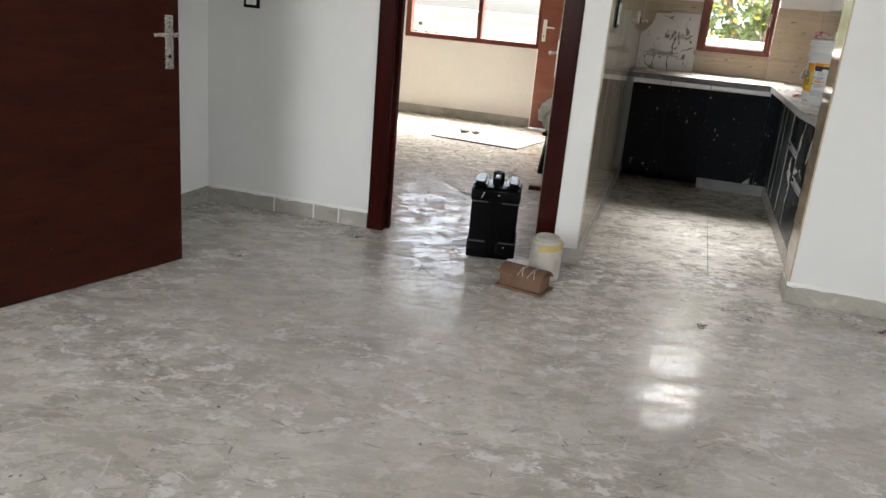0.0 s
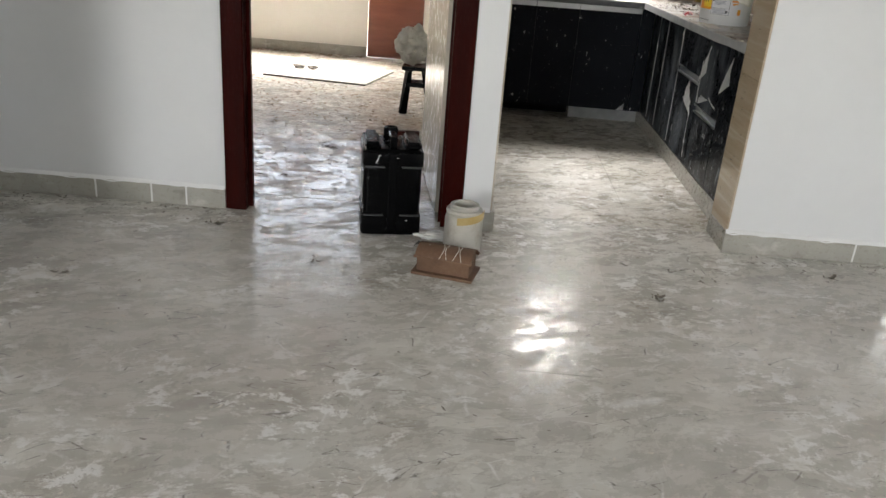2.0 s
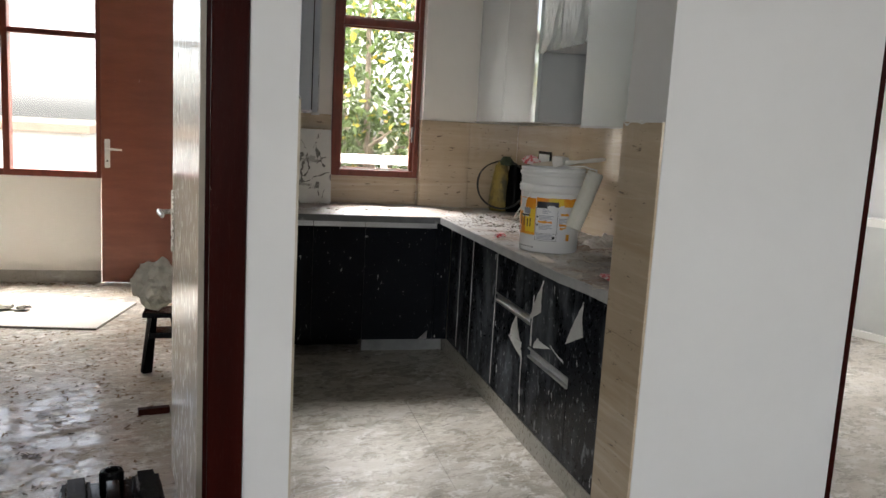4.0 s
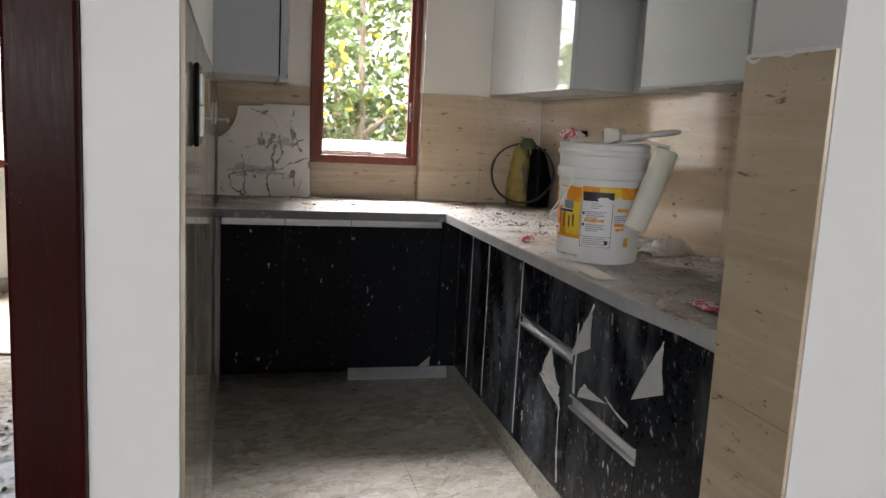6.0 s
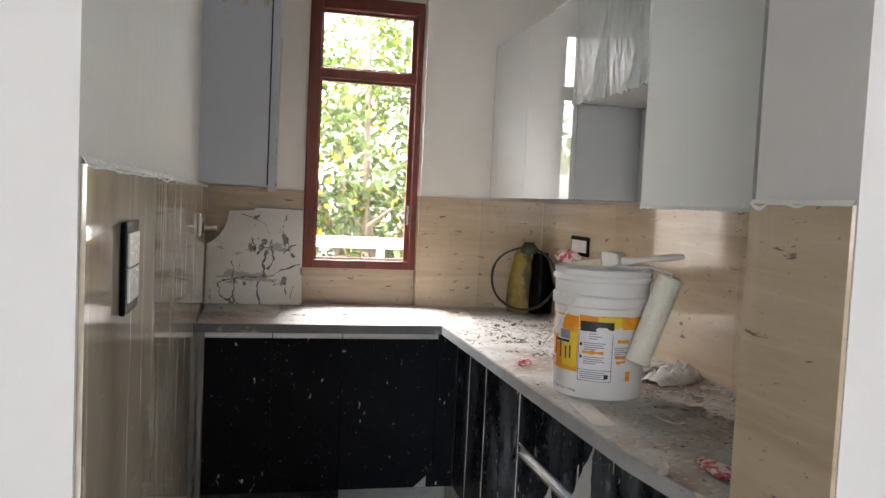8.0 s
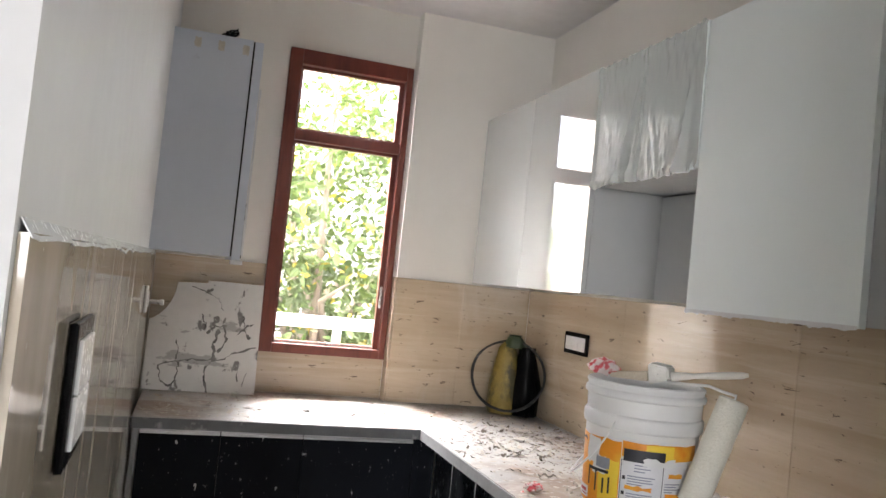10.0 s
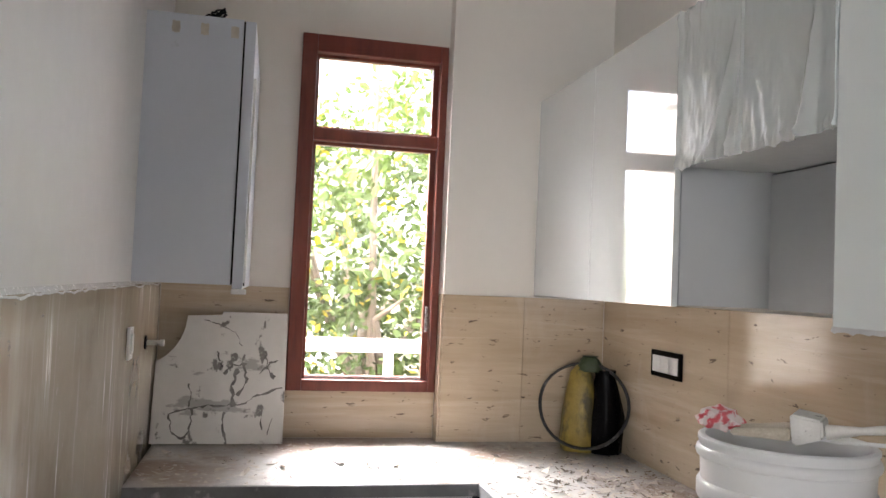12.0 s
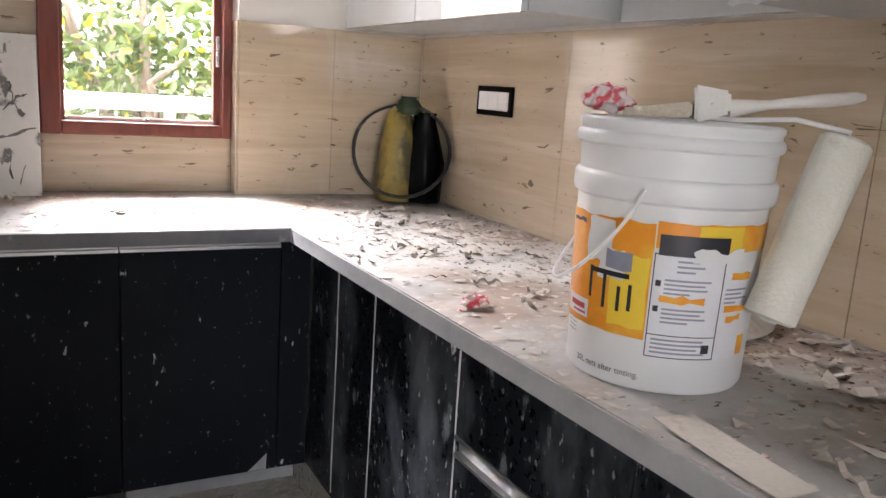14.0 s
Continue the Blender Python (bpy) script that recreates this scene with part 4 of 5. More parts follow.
upper(5.676, KP - 0.012, 1.460, 2.232, 2, gloss_white, "high-gloss grey-white wall cabinet reflecting the window")
hood = upper(5.076, 5.674, 1.822, 2.225, 2, film_white, "short pale wall cabinet wrapped in crumpled plastic film")
part("back_panel", boxes((KR - 0.030, KR - 0.012, 5.078, 5.672, 1.462, 1.820)), board_inside, hood)


def crumple(u, v):
    y, z = 5.672 - u * 0.594, 1.812 + v * 0.412

    def crease(at, wide, tall):
        return tall * max(0.0, 1 - abs(u - at) / wide)

    low = 1 - v
    fold = crease(0.49, 0.010, 0.008) + crease(0.03, 0.015, 0.010)
    for apex, foot, rise, half, tall in ((0.46, 0.32, 0.80, 0.060, 0.026), (0.47, 0.46, 0.55, 0.025, 0.024), (0.40, 0.22, 0.40, 0.035, 0.016), (0.92, 0.87, 0.74, 0.040, 0.028)):
        down = max(0.0, 1 - v / rise)
        fold += tall * down * max(0.0, 1 - abs(u - apex - (foot - apex) * down) / (0.012 + half * down)) * (1 + 0.3 * noise.noise((u * 30, v * 6, 7.0)))
    fold += 0.005 * abs(noise.noise((u * 14 + v * 3, v * 2.5, 1.0))) + 0.003 * abs(noise.noise((u * 34, v * 9, 4.0)))
    if v > 0.90 or v < 0.08:
        fold += 0.010 * abs(noise.noise((u * 45, v * 20, 2)))
    return (UX - 0.002 - fold, y, z + (0.010 * noise.noise((u * 22, 0, 0)) if v in (0, 1) else 0))


part("film_wrap", sheet(crumple, 130, 34, 0.0004), film, hood, "crumpled clear plastic film", smooth=True)
end = upper(4.500, 5.074, 1.441, 2.222, 1, film_white, "pale blue filmed wall cabinet with a ragged film edge")


def ragged(u, v):
    return (UX - 0.0015 - 0.003 * v, 4.502 + u * 0.570, 1.446 - v * (0.008 + 0.012 * abs(noise.noise((u * 26, 4, 0)))))


part("film_edge", sheet(ragged, 60, 2, 0.0004), film_flap, end, "ragged torn film edge")
left_upper = thing("wall_cabinet", "matt pale blue wall cabinet with exposed side channel", "cabinet", group="wall cabinets")
LY, LX0, LX1 = 6.170, kx(6.2) - 0.012 + 0.004, 0.040
part("body", boxes((LX0, LX1 - 0.022, LY + 0.020, KB - 0.010, 1.462, 2.240)), board_inside, left_upper)
part("door", boxes((LX0, 0.004, LY, LY + 0.018, 1.462, 2.242), bevel=0.001), matt_blue, left_upper)
part("side_panel", boxes((LX1 - 0.030, LX1, LY - 0.002, KB - 0.012, 1.452, 2.238), bevel=0.001), matt_blue, left_upper)
part("handle_gap", boxes((LX1 - 0.001, LX1 + 0.004, LY + 0.02, LY + 0.045, 1.46, 1.66)), carcass_black, left_upper)
part("gap_strip", boxes((0.0045, 0.0095, LY + 0.003, LY + 0.019, 1.464, 2.238)), carcass_black, left_upper, "black strip for the shade in the gap beside the door")
part("film_edge", sheet(lambda u, v: (LX1 + 0.001 + 0.007 * u + 0.003 * noise.noise((v * 14, u * 2, 1)), LY - 0.003 - 0.004 * u, 1.47 + 0.60 * v), 3, 40, 0.0005), film_flap, left_upper, "loose milky film edge", smooth=True)
part("end_block", boxes((LX1 - 0.032, LX1 + 0.010, LY - 0.006, LY + 0.05, 1.436, 1.4515), bevel=0.003), switch_white, left_upper, "white end block under the side panel")
for k, x in enumerate((-0.185, -0.105, -0.02)):
    part("glue_mark", sheet(lambda u, v, x=x, k=k: (x + 0.022 * (u - 0.5) * (1 + 0.3 * noise.noise((k, v * 4, 0))), LY - 0.0010, 2.185 + 0.034 * v + 0.004 * noise.noise((u * 3, k, 0))), 5, 5, 0.0003), pale_chip, left_upper, "dull glue mark near the door top")
wires = thing("wire_clump", "dark clump of wire ends on top of the wall cabinet", "wire", pose(-0.077, 6.215, 2.2425))
for k in range(7):
    part("wire", tube([(0.030 * math.cos(k * 2.1 + a * 0.9) * (0.3 + 0.2 * a), 0.02 * math.sin(k * 1.3 + a), 0.004 + 0.011 * abs(math.sin(a * 0.9 + k)) * (1 + k % 3)) for a in range(5)], 0.0032, 6), carcass_black, wires)
for name, at in (("wall_hole", pose(-0.11, KB - 0.0015, 2.30)), ("wall_hole", pose(KR - 0.0015, 5.19, 2.42, 0, 0, -90))):
    hole = thing(name, "rough dark cable hole broken in the plaster", "hole", at)
    ring = [(0.020 + 0.008 * noise.noise((k * 0.9, 1, 0))) for k in range(14)]
    part("edge", sheet(lambda u, v: (ring[int(u * 14) % 14] * v * math.cos(2 * math.pi * u) * 1.3, -0.001 - 0.006 * v * (1 - v), ring[int(u * 14) % 14] * v * math.sin(2 * math.pi * u)), 14, 3, 0.001), carcass_black, hole)
    part("wire", tube([(0, 0, 0), (0.01, -0.02, 0.01), (0.025, -0.03, -0.005), (0.02, -0.02, -0.02)], 0.003, 6), dark_rubber, hole)


# ---- things in the kitchen ----
BX, BYC, BZ = 0.988, 4.995, CT
TO_CAM, ACROSS = Vector((-0.697, -0.717, 0)), Vector((0.717, -0.697, 0))
bucket = thing("paint_bucket", "white twenty-litre plastic paint bucket with torn orange label", "bucket", pose(BX, BYC, BZ + 0.0005))


def bucket_r(z):
    return 0.1285 + 0.030 * z


part("shell", lathe([(0.108, 0.0000), (0.125, 0.0000), (0.1287, 0.0064), (bucket_r(0.245), 0.2597), (bucket_r(0.245) + 0.002, 0.2618), (0.1415, 0.2639), (0.1435, 0.2703), (0.1435, 0.2904), (0.140, 0.2957), (0.1370, 0.2968),
                     (0.1385, 0.3328), (0.144, 0.3360), (0.146, 0.3424), (0.144, 0.3498), (0.140, 0.3530), (0.140, 0.3583), (0.1425, 0.3615), (0.1425, 0.3678), (0.138, 0.3710), (0.131, 0.3699), (0.128, 0.3604), (0.126, 0.3021), (0.0, 0.2915)], 64), white_plastic, bucket, smooth=True)


def on_bucket(th, z, off=0.0):
    r, th = bucket_r(z) + off, radians(th + 12)
    return (TO_CAM * math.cos(th) + ACROSS * math.sin(th)) * r + Vector((0, 0, z * 1.01))


def patch(name, th0, th1, z0, z1, off, mat, parent, ragged=0.0, label=""):
    nu, nv = max(2, int(abs(th1 - th0) / 4)), 4
    def fn(u, v):
        z = 0.022 + z0 + (z1 - z0) * v + ragged * noise.noise((u * 7 + th0, v * 5, z0 * 40)) * (1 if v in (0, 1) else 0)
        return on_bucket(th0 + (th1 - th0) * u + (ragged * 300 * noise.noise((v * 9, th0, 2)) if u in (0, 1) else 0), z, off)
    return part(name, sheet(fn, nu, nv, 0.0003), mat, parent, label, smooth=True)


label = patch("label", -105, -18, 0.052, 0.212, 0.0012, orange, bucket, 0.004, "torn orange printed label")
patch("label_yellow", -42, -19, 0.065, 0.165, 0.0018, yellow, label, 0.003)
patch("label_strip", -17, 66, 0.180, 0.216, 0.0012, orange, label, 0.003)
patch("label_strip", 6, 34, 0.176, 0.214, 0.0018, yellow, label, 0.002)
patch("bare_patch", -62, -42, 0.150, 0.208, 0.0020, white_plastic, label, 0.010)
patch("bare_patch", -52, -34, 0.128, 0.170, 0.0022, white_plastic, label, 0.010)
panel_w = patch("text_panel", -18, 52, 0.030, 0.176, 0.0016, label_white, bucket, 0.0, "white instruction panel of the label")
patch("brand_bar", -15, 25, 0.172, 0.200, 0.0026, ink, panel_w)
patch("brand_smear", 4, 36, 0.164, 0.182, 0.0032, white_plastic, panel_w, 0.008)
for z in (0.031, 0.062, 0.173):
    patch("rule", -17, 24, z, z + 0.0012, 0.0022, ink, panel_w)
for th in (-17, 24):
    patch("rule", th, th + 0.6, 0.031, 0.173, 0.0022, ink, panel_w)
rows = [(0.164, -4, 12), (0.157, -4, 16), (0.150, -4, 10), (0.138, -10, 22), (0.132, -10, 18), (0.126, -10, 20), (0.120, -10, 8), (0.098, -10, 20), (0.092, -10, 17), (0.086, -10, 21), (0.080, -10, 9),
        (0.055, -14, 22), (0.049, -14, 25), (0.043, -14, 18), (0.037, -14, 24), (0.128, 27, 44), (0.122, 27, 40), (0.116, 27, 45), (0.110, 27, 36)]
for z, a, b in rows:
    patch("print_line", a, b if a > 20 else -14 + (b + 14) * 0.85, z, z + 0.0026, 0.0024, grey_ink, panel_w)
for z, a, b in ((0.108, -12, 14), (0.143, 30, 46), (0.098, 28, 46), (0.084, 30, 42)):
    patch("print_stain", a, b, z, z + 0.009, 0.0023, orange, panel_w, 0.004)
patch("print_icon", 16, 21, 0.040, 0.052, 0.0024, ink, panel_w)
patch("print_icon", 44, 51, 0.034, 0.062, 0.0024, orange, panel_w)
for z in (0.130, 0.095):
    patch("print_icon", -15, -12, z, z + 0.008, 0.0024, ink, panel_w)
for th, z0, z1 in ((-58, 0.095, 0.140), (-47, 0.085, 0.135), (-37, 0.085, 0.120), (-30, 0.088, 0.125)):
    patch("chair_leg_print", th, th + 2.2, z0, z1, 0.0024, ink, label)
patch("chair_seat_print", -58, -30, 0.132, 0.139, 0.0025, ink, label)
patch("chair_back_print", -46, -29, 0.142, 0.168, 0.0025, grey_ink, label, 0.004)
patch("chair_crown_print", -84, -66, 0.196, 0.202, 0.0025, ink, label, 0.006)
patch("red_print_panel", -84, -58, 0.062, 0.088, 0.0024, label_white, bucket)
patch("red_print", -78, -61, 0.073, 0.081, 0.0030, red_ink, bucket)
patch("red_print", -74, -60, 0.066, 0.069, 0.0030, red_ink, bucket)
for k in range(4):
    patch("print_line", -82, -70, 0.034 + 0.006 * k, 0.0352 + 0.006 * k, 0.0014, grey_ink, bucket)


def text_mesh(body, size):
    """Flat lettering in the built-in font, as a bmesh in the x-y plane."""
    cu = bpy.data.curves.new("lettering", "FONT")
    cu.body, cu.size = body, size
    ob = bpy.data.objects.new("lettering", cu)
    scene.collection.objects.link(ob)
    me = bpy.data.meshes.new_from_object(ob.evaluated_get(bpy.context.evaluated_depsgraph_get()))
    bpy.data.objects.remove(ob)
    bm = bmesh.new()
    bm.from_mesh(me)
    bpy.data.meshes.remove(me)
    return bm


words = text_mesh("20L nett after tinting.", 0.0125)
for v in words.verts:
    x, y = v.co.x, v.co.y
    v.co = on_bucket(-66 + math.degrees(x / 0.130), 0.018 + y, 0.0012)
part("lettering", words, ink, bucket, "small black lettering near the base")
h0, h1 = on_bucket(-25, 0.279, 0.004), on_bucket(-155, 0.279, 0.004)
bail = []
for k in range(25):
    th, drop = -25 - 130 * k / 24, 0.152 * math.sin(math.pi * k / 24) ** 0.75
    p = on_bucket(th, 0.279 - drop)
    bail.append(Vector((p.x, p.y, 0)).normalized() * (0.149 + 0.012 * math.sin(math.pi * k / 24)) + Vector((0, 0, p.z)))
part("bail_handle", tube(bail, 0.0026, 8), white_plastic, bucket, smooth=True)
for p in (h0, h1):
    part("lug", lathe([(0.0, -0.004), (0.009, -0.004), (0.009, 0.004), (0.0, 0.004)], 16, Matrix.Translation(p) @ Vector(p * Vector((1, 1, 0))).to_track_quat("Z", "Y").to_matrix().to_4x4()), white_plastic, bucket)

C = Vector((BX, BYC, 0))


def beside(a, c, z):
    """A place a to the side of the bucket's middle and c nearer the kitchen opening."""
    return C + ACROSS * a + TO_CAM * c + Vector((0, 0, z))


roller = thing("paint_roller", "cream paint-soaked roller hanging on the bucket rim", "paint roller")
rt, rb = beside(0.212, 0.045, 1.2430), beside(0.146, 0.090, 1.0060)
axis = (rt - rb)
rm = Matrix.Translation(rb) @ axis.to_track_quat("Z", "Y").to_matrix().to_4x4()
sl = lathe([(0.012, -0.004), (0.028, -0.004)] + [(0.0345 + 0.0018 * noise.noise((k * 0.8, 3, 1)), axis.length * k / 12) for k in range(13)] + [(0.030, axis.length + 0.004), (0.012, axis.length + 0.004)], 32, rm)
part("sleeve", sl, roller_fleece, roller, smooth=True)
part("wire", tube([rt, rt + axis * 0.06, rt + axis * 0.08 + ACROSS * -0.03, beside(0.15, 0.02, 1.2690), beside(0.08, 0.0, 1.2630), beside(-0.02, -0.03, 1.2630)], 0.0035, 8), white_plastic, roller, smooth=True)
part("end_cap", lathe([(0.0, -0.007), (0.011, -0.007), (0.013, -0.003)], 16, rm), white_plastic, roller)
brush = thing("paint_brush", "wide paint-caked brush lying across the bucket", "paint brush")
b0, b1, b2, b3 = beside(-0.080, 0.01, 1.2640), beside(0.015, 0.015, 1.2730), beside(0.062, 0.015, 1.2780), beside(0.235, 0.0, 1.3050)


def slab_between(p, q, w0, w1, t0, t1, bevel=0.003):
    bm = boxes((0, 1, -0.5, 0.5, -0.5, 0.5))
    d = (q - p)
    side = Vector((0, 0, 1)).cross(d).normalized()
    up = d.cross(side).normalized()
    for v in bm.verts:
        f = v.co.x
        v.co = p + d * f + side * v.co.y * (w0 + (w1 - w0) * f) + up * v.co.z * (t0 + (t1 - t0) * f)
    bmesh.ops.bevel(bm, geom=bm.edges[:], offset=bevel, segments=2, affect="EDGES")
    return bm


part("bristles", slab_between(b0, b1, 0.075, 0.085, 0.010, 0.022, 0.003), brush_hair, brush)
part("ferrule", slab_between(b1 + Vector((0, 0, 0.008)), b2 + Vector((0, 0, 0.008)), 0.092, 0.080, 0.052, 0.030, 0.004), painted_wood, brush)
part("handle", tube([b2, b2.lerp(b3, 0.3), b2.lerp(b3, 0.7), b2.lerp(b3, 0.92), b3], [0.013, 0.0065, 0.0095, 0.0085, 0.0045], 14), painted_wood, brush, smooth=True)


def crumpled(name, label, category, centre, r, mat, seed, squash=(1, 1, 1), rough=0.35, n=3):
    """A crumpled lump on its base."""
    bm = bmesh.new()
    bmesh.ops.create_icosphere(bm, subdivisions=n, radius=1)
    for v in bm.verts:
        d = v.co.copy()
        k = 1 + rough * noise.noise(d * 2.1 + Vector((seed, 0, 0))) + rough * 0.6 * noise.noise(d * 5.0 + Vector((0, seed, 0)))
        v.co = Vector((d.x * squash[0], d.y * squash[1], d.z * squash[2])) * r * k
    low = min(v.co.z for v in bm.verts)
    for v in bm.verts:
        v.co += Vector(centre) - Vector((0, 0, low))
    return tagged(linked(name, bm, mat), label, category)


c = beside(-0.105, 0.02, 1.2565)
crumpled("rag", "red and white patterned rag on the bucket rim", "rag", c, 0.025, red_cloth, 2.0, (1.5, 1.0, 0.75), 0.4)


def cloth_fold(u, v):
    along, out = 0.235 * (u - 0.5), 0.13 * (v - 0.5) * (0.35 + 0.65 * math.sin(math.pi * min(1.0, u * 0.75 + 0.12)))
    lift = math.sin(math.pi * v) ** 0.7 * (0.25 + 0.75 * math.sin(math.pi * min(1.0, u * 0.8 + 0.05)))
    rumple = 0.6 + 0.55 * abs(noise.noise((u * 7, v * 5, 1.5))) + 0.35 * abs(noise.noise((u * 16, v * 11, 3.5)))
    return (along * 0.90 - out * 0.44, along * 0.44 + out * 0.90, 0.001 + 0.052 * lift * rumple)


rag_white = thing("cloth", "crumpled dusty white cloth lying behind the bucket", "cloth", pose(1.305, 5.118, CT + 0.001))
part("fold", sheet(cloth_fold, 48, 30, 0.0015), dust_cloth, rag_white, smooth=True)
crumpled("paper_scrap", "torn crumpled paper scrap behind the bucket", "paper", (1.30, 5.22, CT + 0.0008), 0.040, pale_paper, 9.0, (1.6, 1.0, 0.4), 0.7)
crumpled("rag", "small pink and white rag scrap on the worktop", "rag", (0.875, 5.345, CT + 0.0006), 0.018, red_cloth, 6.0, (1.5, 1.0, 0.55), 0.6)
crumpled("rag", "pink rag strip near the tiled jamb", "rag", (0.945, 4.265, CT + 0.0006), 0.026, red_cloth, 7.5, (1.0, 2.2, 0.35), 0.6)
strip = thing("plaster_strip", "flat pale card strip on the worktop edge", "card", pose(0.852, 4.715, CT + 0.003, 0, 0, -4))
part("card", sheet(lambda u, v: (-0.030 + 0.06 * u, -0.10 + 0.20 * v, 0.002 + 0.006 * (u - 0.5) ** 2 + 0.004 * v * v), 6, 6, 0.0012), pale_paper, strip)

# leaning marble offcut
slab = thing("marble_offcut", "broken white marble offcut with black veins leaning on tiles", "marble slab", pose(0, 6.742, CT + 0.002, -11.5, 0, 0))
outline = [(-0.268, 0.0), (0.190, 0.0), (0.188, 0.474), (-0.046, 0.474), (-0.049, 0.462), (-0.170, 0.456)] + [(-0.268 + 0.098 * math.sin(radians(a)) ** 1.4, 0.290 + 0.166 * (1 - math.cos(radians(a)))) for a in (75, 60, 45, 30, 15, 0)]
bm = prism([(x, z) for x, z in outline], 0.0, 0.014)
bm.transform(Matrix.Rotation(radians(90), 4, "X"))
bmesh.ops.bevel(bm, geom=bm.edges[:], offset=0.0012, segments=1, affect="EDGES")
part("slab", bm, slab_face, slab)
rng = random.Random(5)


def vein(points, w):
    pts = [Vector((x, -0.0149, z)) for x, z in points]
    fine = [pts[i].lerp(pts[i + 1], k / 5) + Vector((0.005 * rng.uniform(-1, 1), 0, 0.005 * rng.uniform(-1, 1))) for i in range(len(pts) - 1) for k in range(5)] + [pts[-1]]
    bm = bmesh.new()
    prev = None
    for i, p in enumerate(fine):
        d = (fine[min(i + 1, len(fine) - 1)] - fine[max(i - 1, 0)]).normalized()
        n = Vector((-d.z, 0, d.x)) * w * rng.uniform(0.15, 1.25)
        a, b = bm.verts.new(p + n), bm.verts.new(p - n)
        if prev:
            bm.faces.new((prev[0], a, b, prev[1]))
        prev = (a, b)
    return bm


for pts, w in (([(-0.21, 0.10), (-0.14, 0.125), (-0.06, 0.135), (0.05, 0.14), (0.10, 0.175), (0.18, 0.20)], 0.004), ([(-0.21, 0.10), (-0.19, 0.03), (-0.15, 0.02), (-0.13, 0.08), (-0.135, 0.12)], 0.004),
               ([(-0.15, 0.21), (-0.14, 0.17), (-0.145, 0.13)], 0.003), ([(-0.11, 0.44), (-0.05, 0.42), (0.0, 0.40), (0.03, 0.35)], 0.0025), ([(-0.02, 0.11), (-0.02, 0.05), (-0.01, 0.0)], 0.005),
               ([(0.02, 0.27), (0.0, 0.20), (0.01, 0.13)], 0.009), ([(0.04, 0.28), (0.05, 0.22), (0.02, 0.17)], 0.006), ([(-0.03, 0.25), (0.0, 0.28), (0.05, 0.285)], 0.006), ([(0.115, 0.33), (0.12, 0.27), (0.15, 0.235)], 0.007),
               ([(0.10, 0.25), (0.13, 0.29), (0.16, 0.30)], 0.005), ([(-0.06, 0.33), (-0.04, 0.29), (-0.045, 0.26)], 0.005), ([(0.11, 0.13), (0.115, 0.05)], 0.003), ([(0.15, 0.09), (0.135, 0.03)], 0.003)):
    part("vein", vein(pts, w), vein_ink, slab)

# bag and cable
bag = thing("plastic_bag", "dusty yellow and black plastic bag in the corner", "bag", pose(1.275, 6.60, CT + 0.001, 0, 0, -27))


def bag_blob(w, d, h, top, seed):
    bm = lathe([(0.02, 0), (0.9, 0.02), (1.0, 0.15), (0.95, 0.45), (0.75, 0.75), (0.55, 0.92), (0.45 * top, 1.0), (0.1, 1.0)], 26)
    for v in bm.verts:
        k = 1 + 0.16 * noise.noise(v.co * 2.5 + Vector((seed, 0, 0))) + 0.13 * noise.noise(Vector((v.co.x * 7, v.co.y * 7, v.co.z * 3 + seed)))
        v.co = Vector((v.co.x * w * k, v.co.y * d * k, v.co.z * h))
    return bm


part("yellow_face", bag_blob(0.070, 0.05, 0.325, 0.6, 1.0), bag_yellow, bag, smooth=True)
bm = bag_blob(0.070, 0.075, 0.31, 1.3, 5.0)
bm.transform(Matrix.Translation((0.088, 0.020, 0)))
part("black_side", bm, black_plastic, bag, "black plastic side", smooth=True)
bm = bag_blob(0.045, 0.03, 0.06, 1.5, 3.0)
bm.transform(Matrix.Translation((0.03, 0, 0.30)))
part("green_neck", bm, bag_green, bag, "dark green twisted neck", smooth=True)
cable = thing("cable_coil", "coiled dusty black cable around the bag", "cable", pose(1.300, 6.615, CT + 0.168, -12, 0, -27))
for k in range(2):
    part("turn", tube([((0.160 - 0.004 * k) * math.cos(a * math.pi / 18) * 1.03, -0.058 - 0.004 * k + 0.012 * math.sin(a * 0.7 + k), (0.158 - 0.004 * k) * math.sin(a * math.pi / 18)) for a in range(37)], 0.0042, 7), dark_rubber, cable, smooth=True)


# peeling film on the drawer fronts
def flap(name, label, pts, bulge, curl):
    """A loose film tongue: pts are (y, z) of apex, left and right foot."""
    (ya, za), (yl, zl), (yr, zr) = pts
    def fn(u, v):
        y = ya + (yl + (yr - yl) * u - ya) * v
        z = za + (zl + (zr - zl) * u - za) * v
        return (RX - 0.002 - bulge * math.sin(math.pi * min(1.0, v)) - curl * v * u - 0.004 * noise.noise((u * 5, v * 7, ya * 9)), y, z)
    f = thing(name, label, "plastic film")
    part("tongue", sheet(fn, 10, 14, 0.0004), film_flap, f, smooth=True)


flap("film_flap", "peeling milky film tongue on a drawer front", [(4.774, 0.784), (4.921, 0.577), (4.764, 0.648)], 0.004, 0.006)
flap("film_flap", "peeling milky film tongue on a drawer front", [(4.361, 0.784), (4.503, 0.582), (4.332, 0.655)], 0.004, 0.006)
flap("film_flap", "loose film tongue hanging by the handle", [(5.076, 0.571), (5.156, 0.446), (4.988, 0.455)], 0.004, 0.006)
flap("film_flap", "folded lower half of a loose film tongue", [(4.970, 0.380), (4.988, 0.455), (5.156, 0.446)], 0.004, 0.006)
flap("film_flap", "long thin film strip hanging to the plinth", [(4.982, 0.395), (4.965, 0.130), (4.940, 0.135)], 0.003, 0.004)
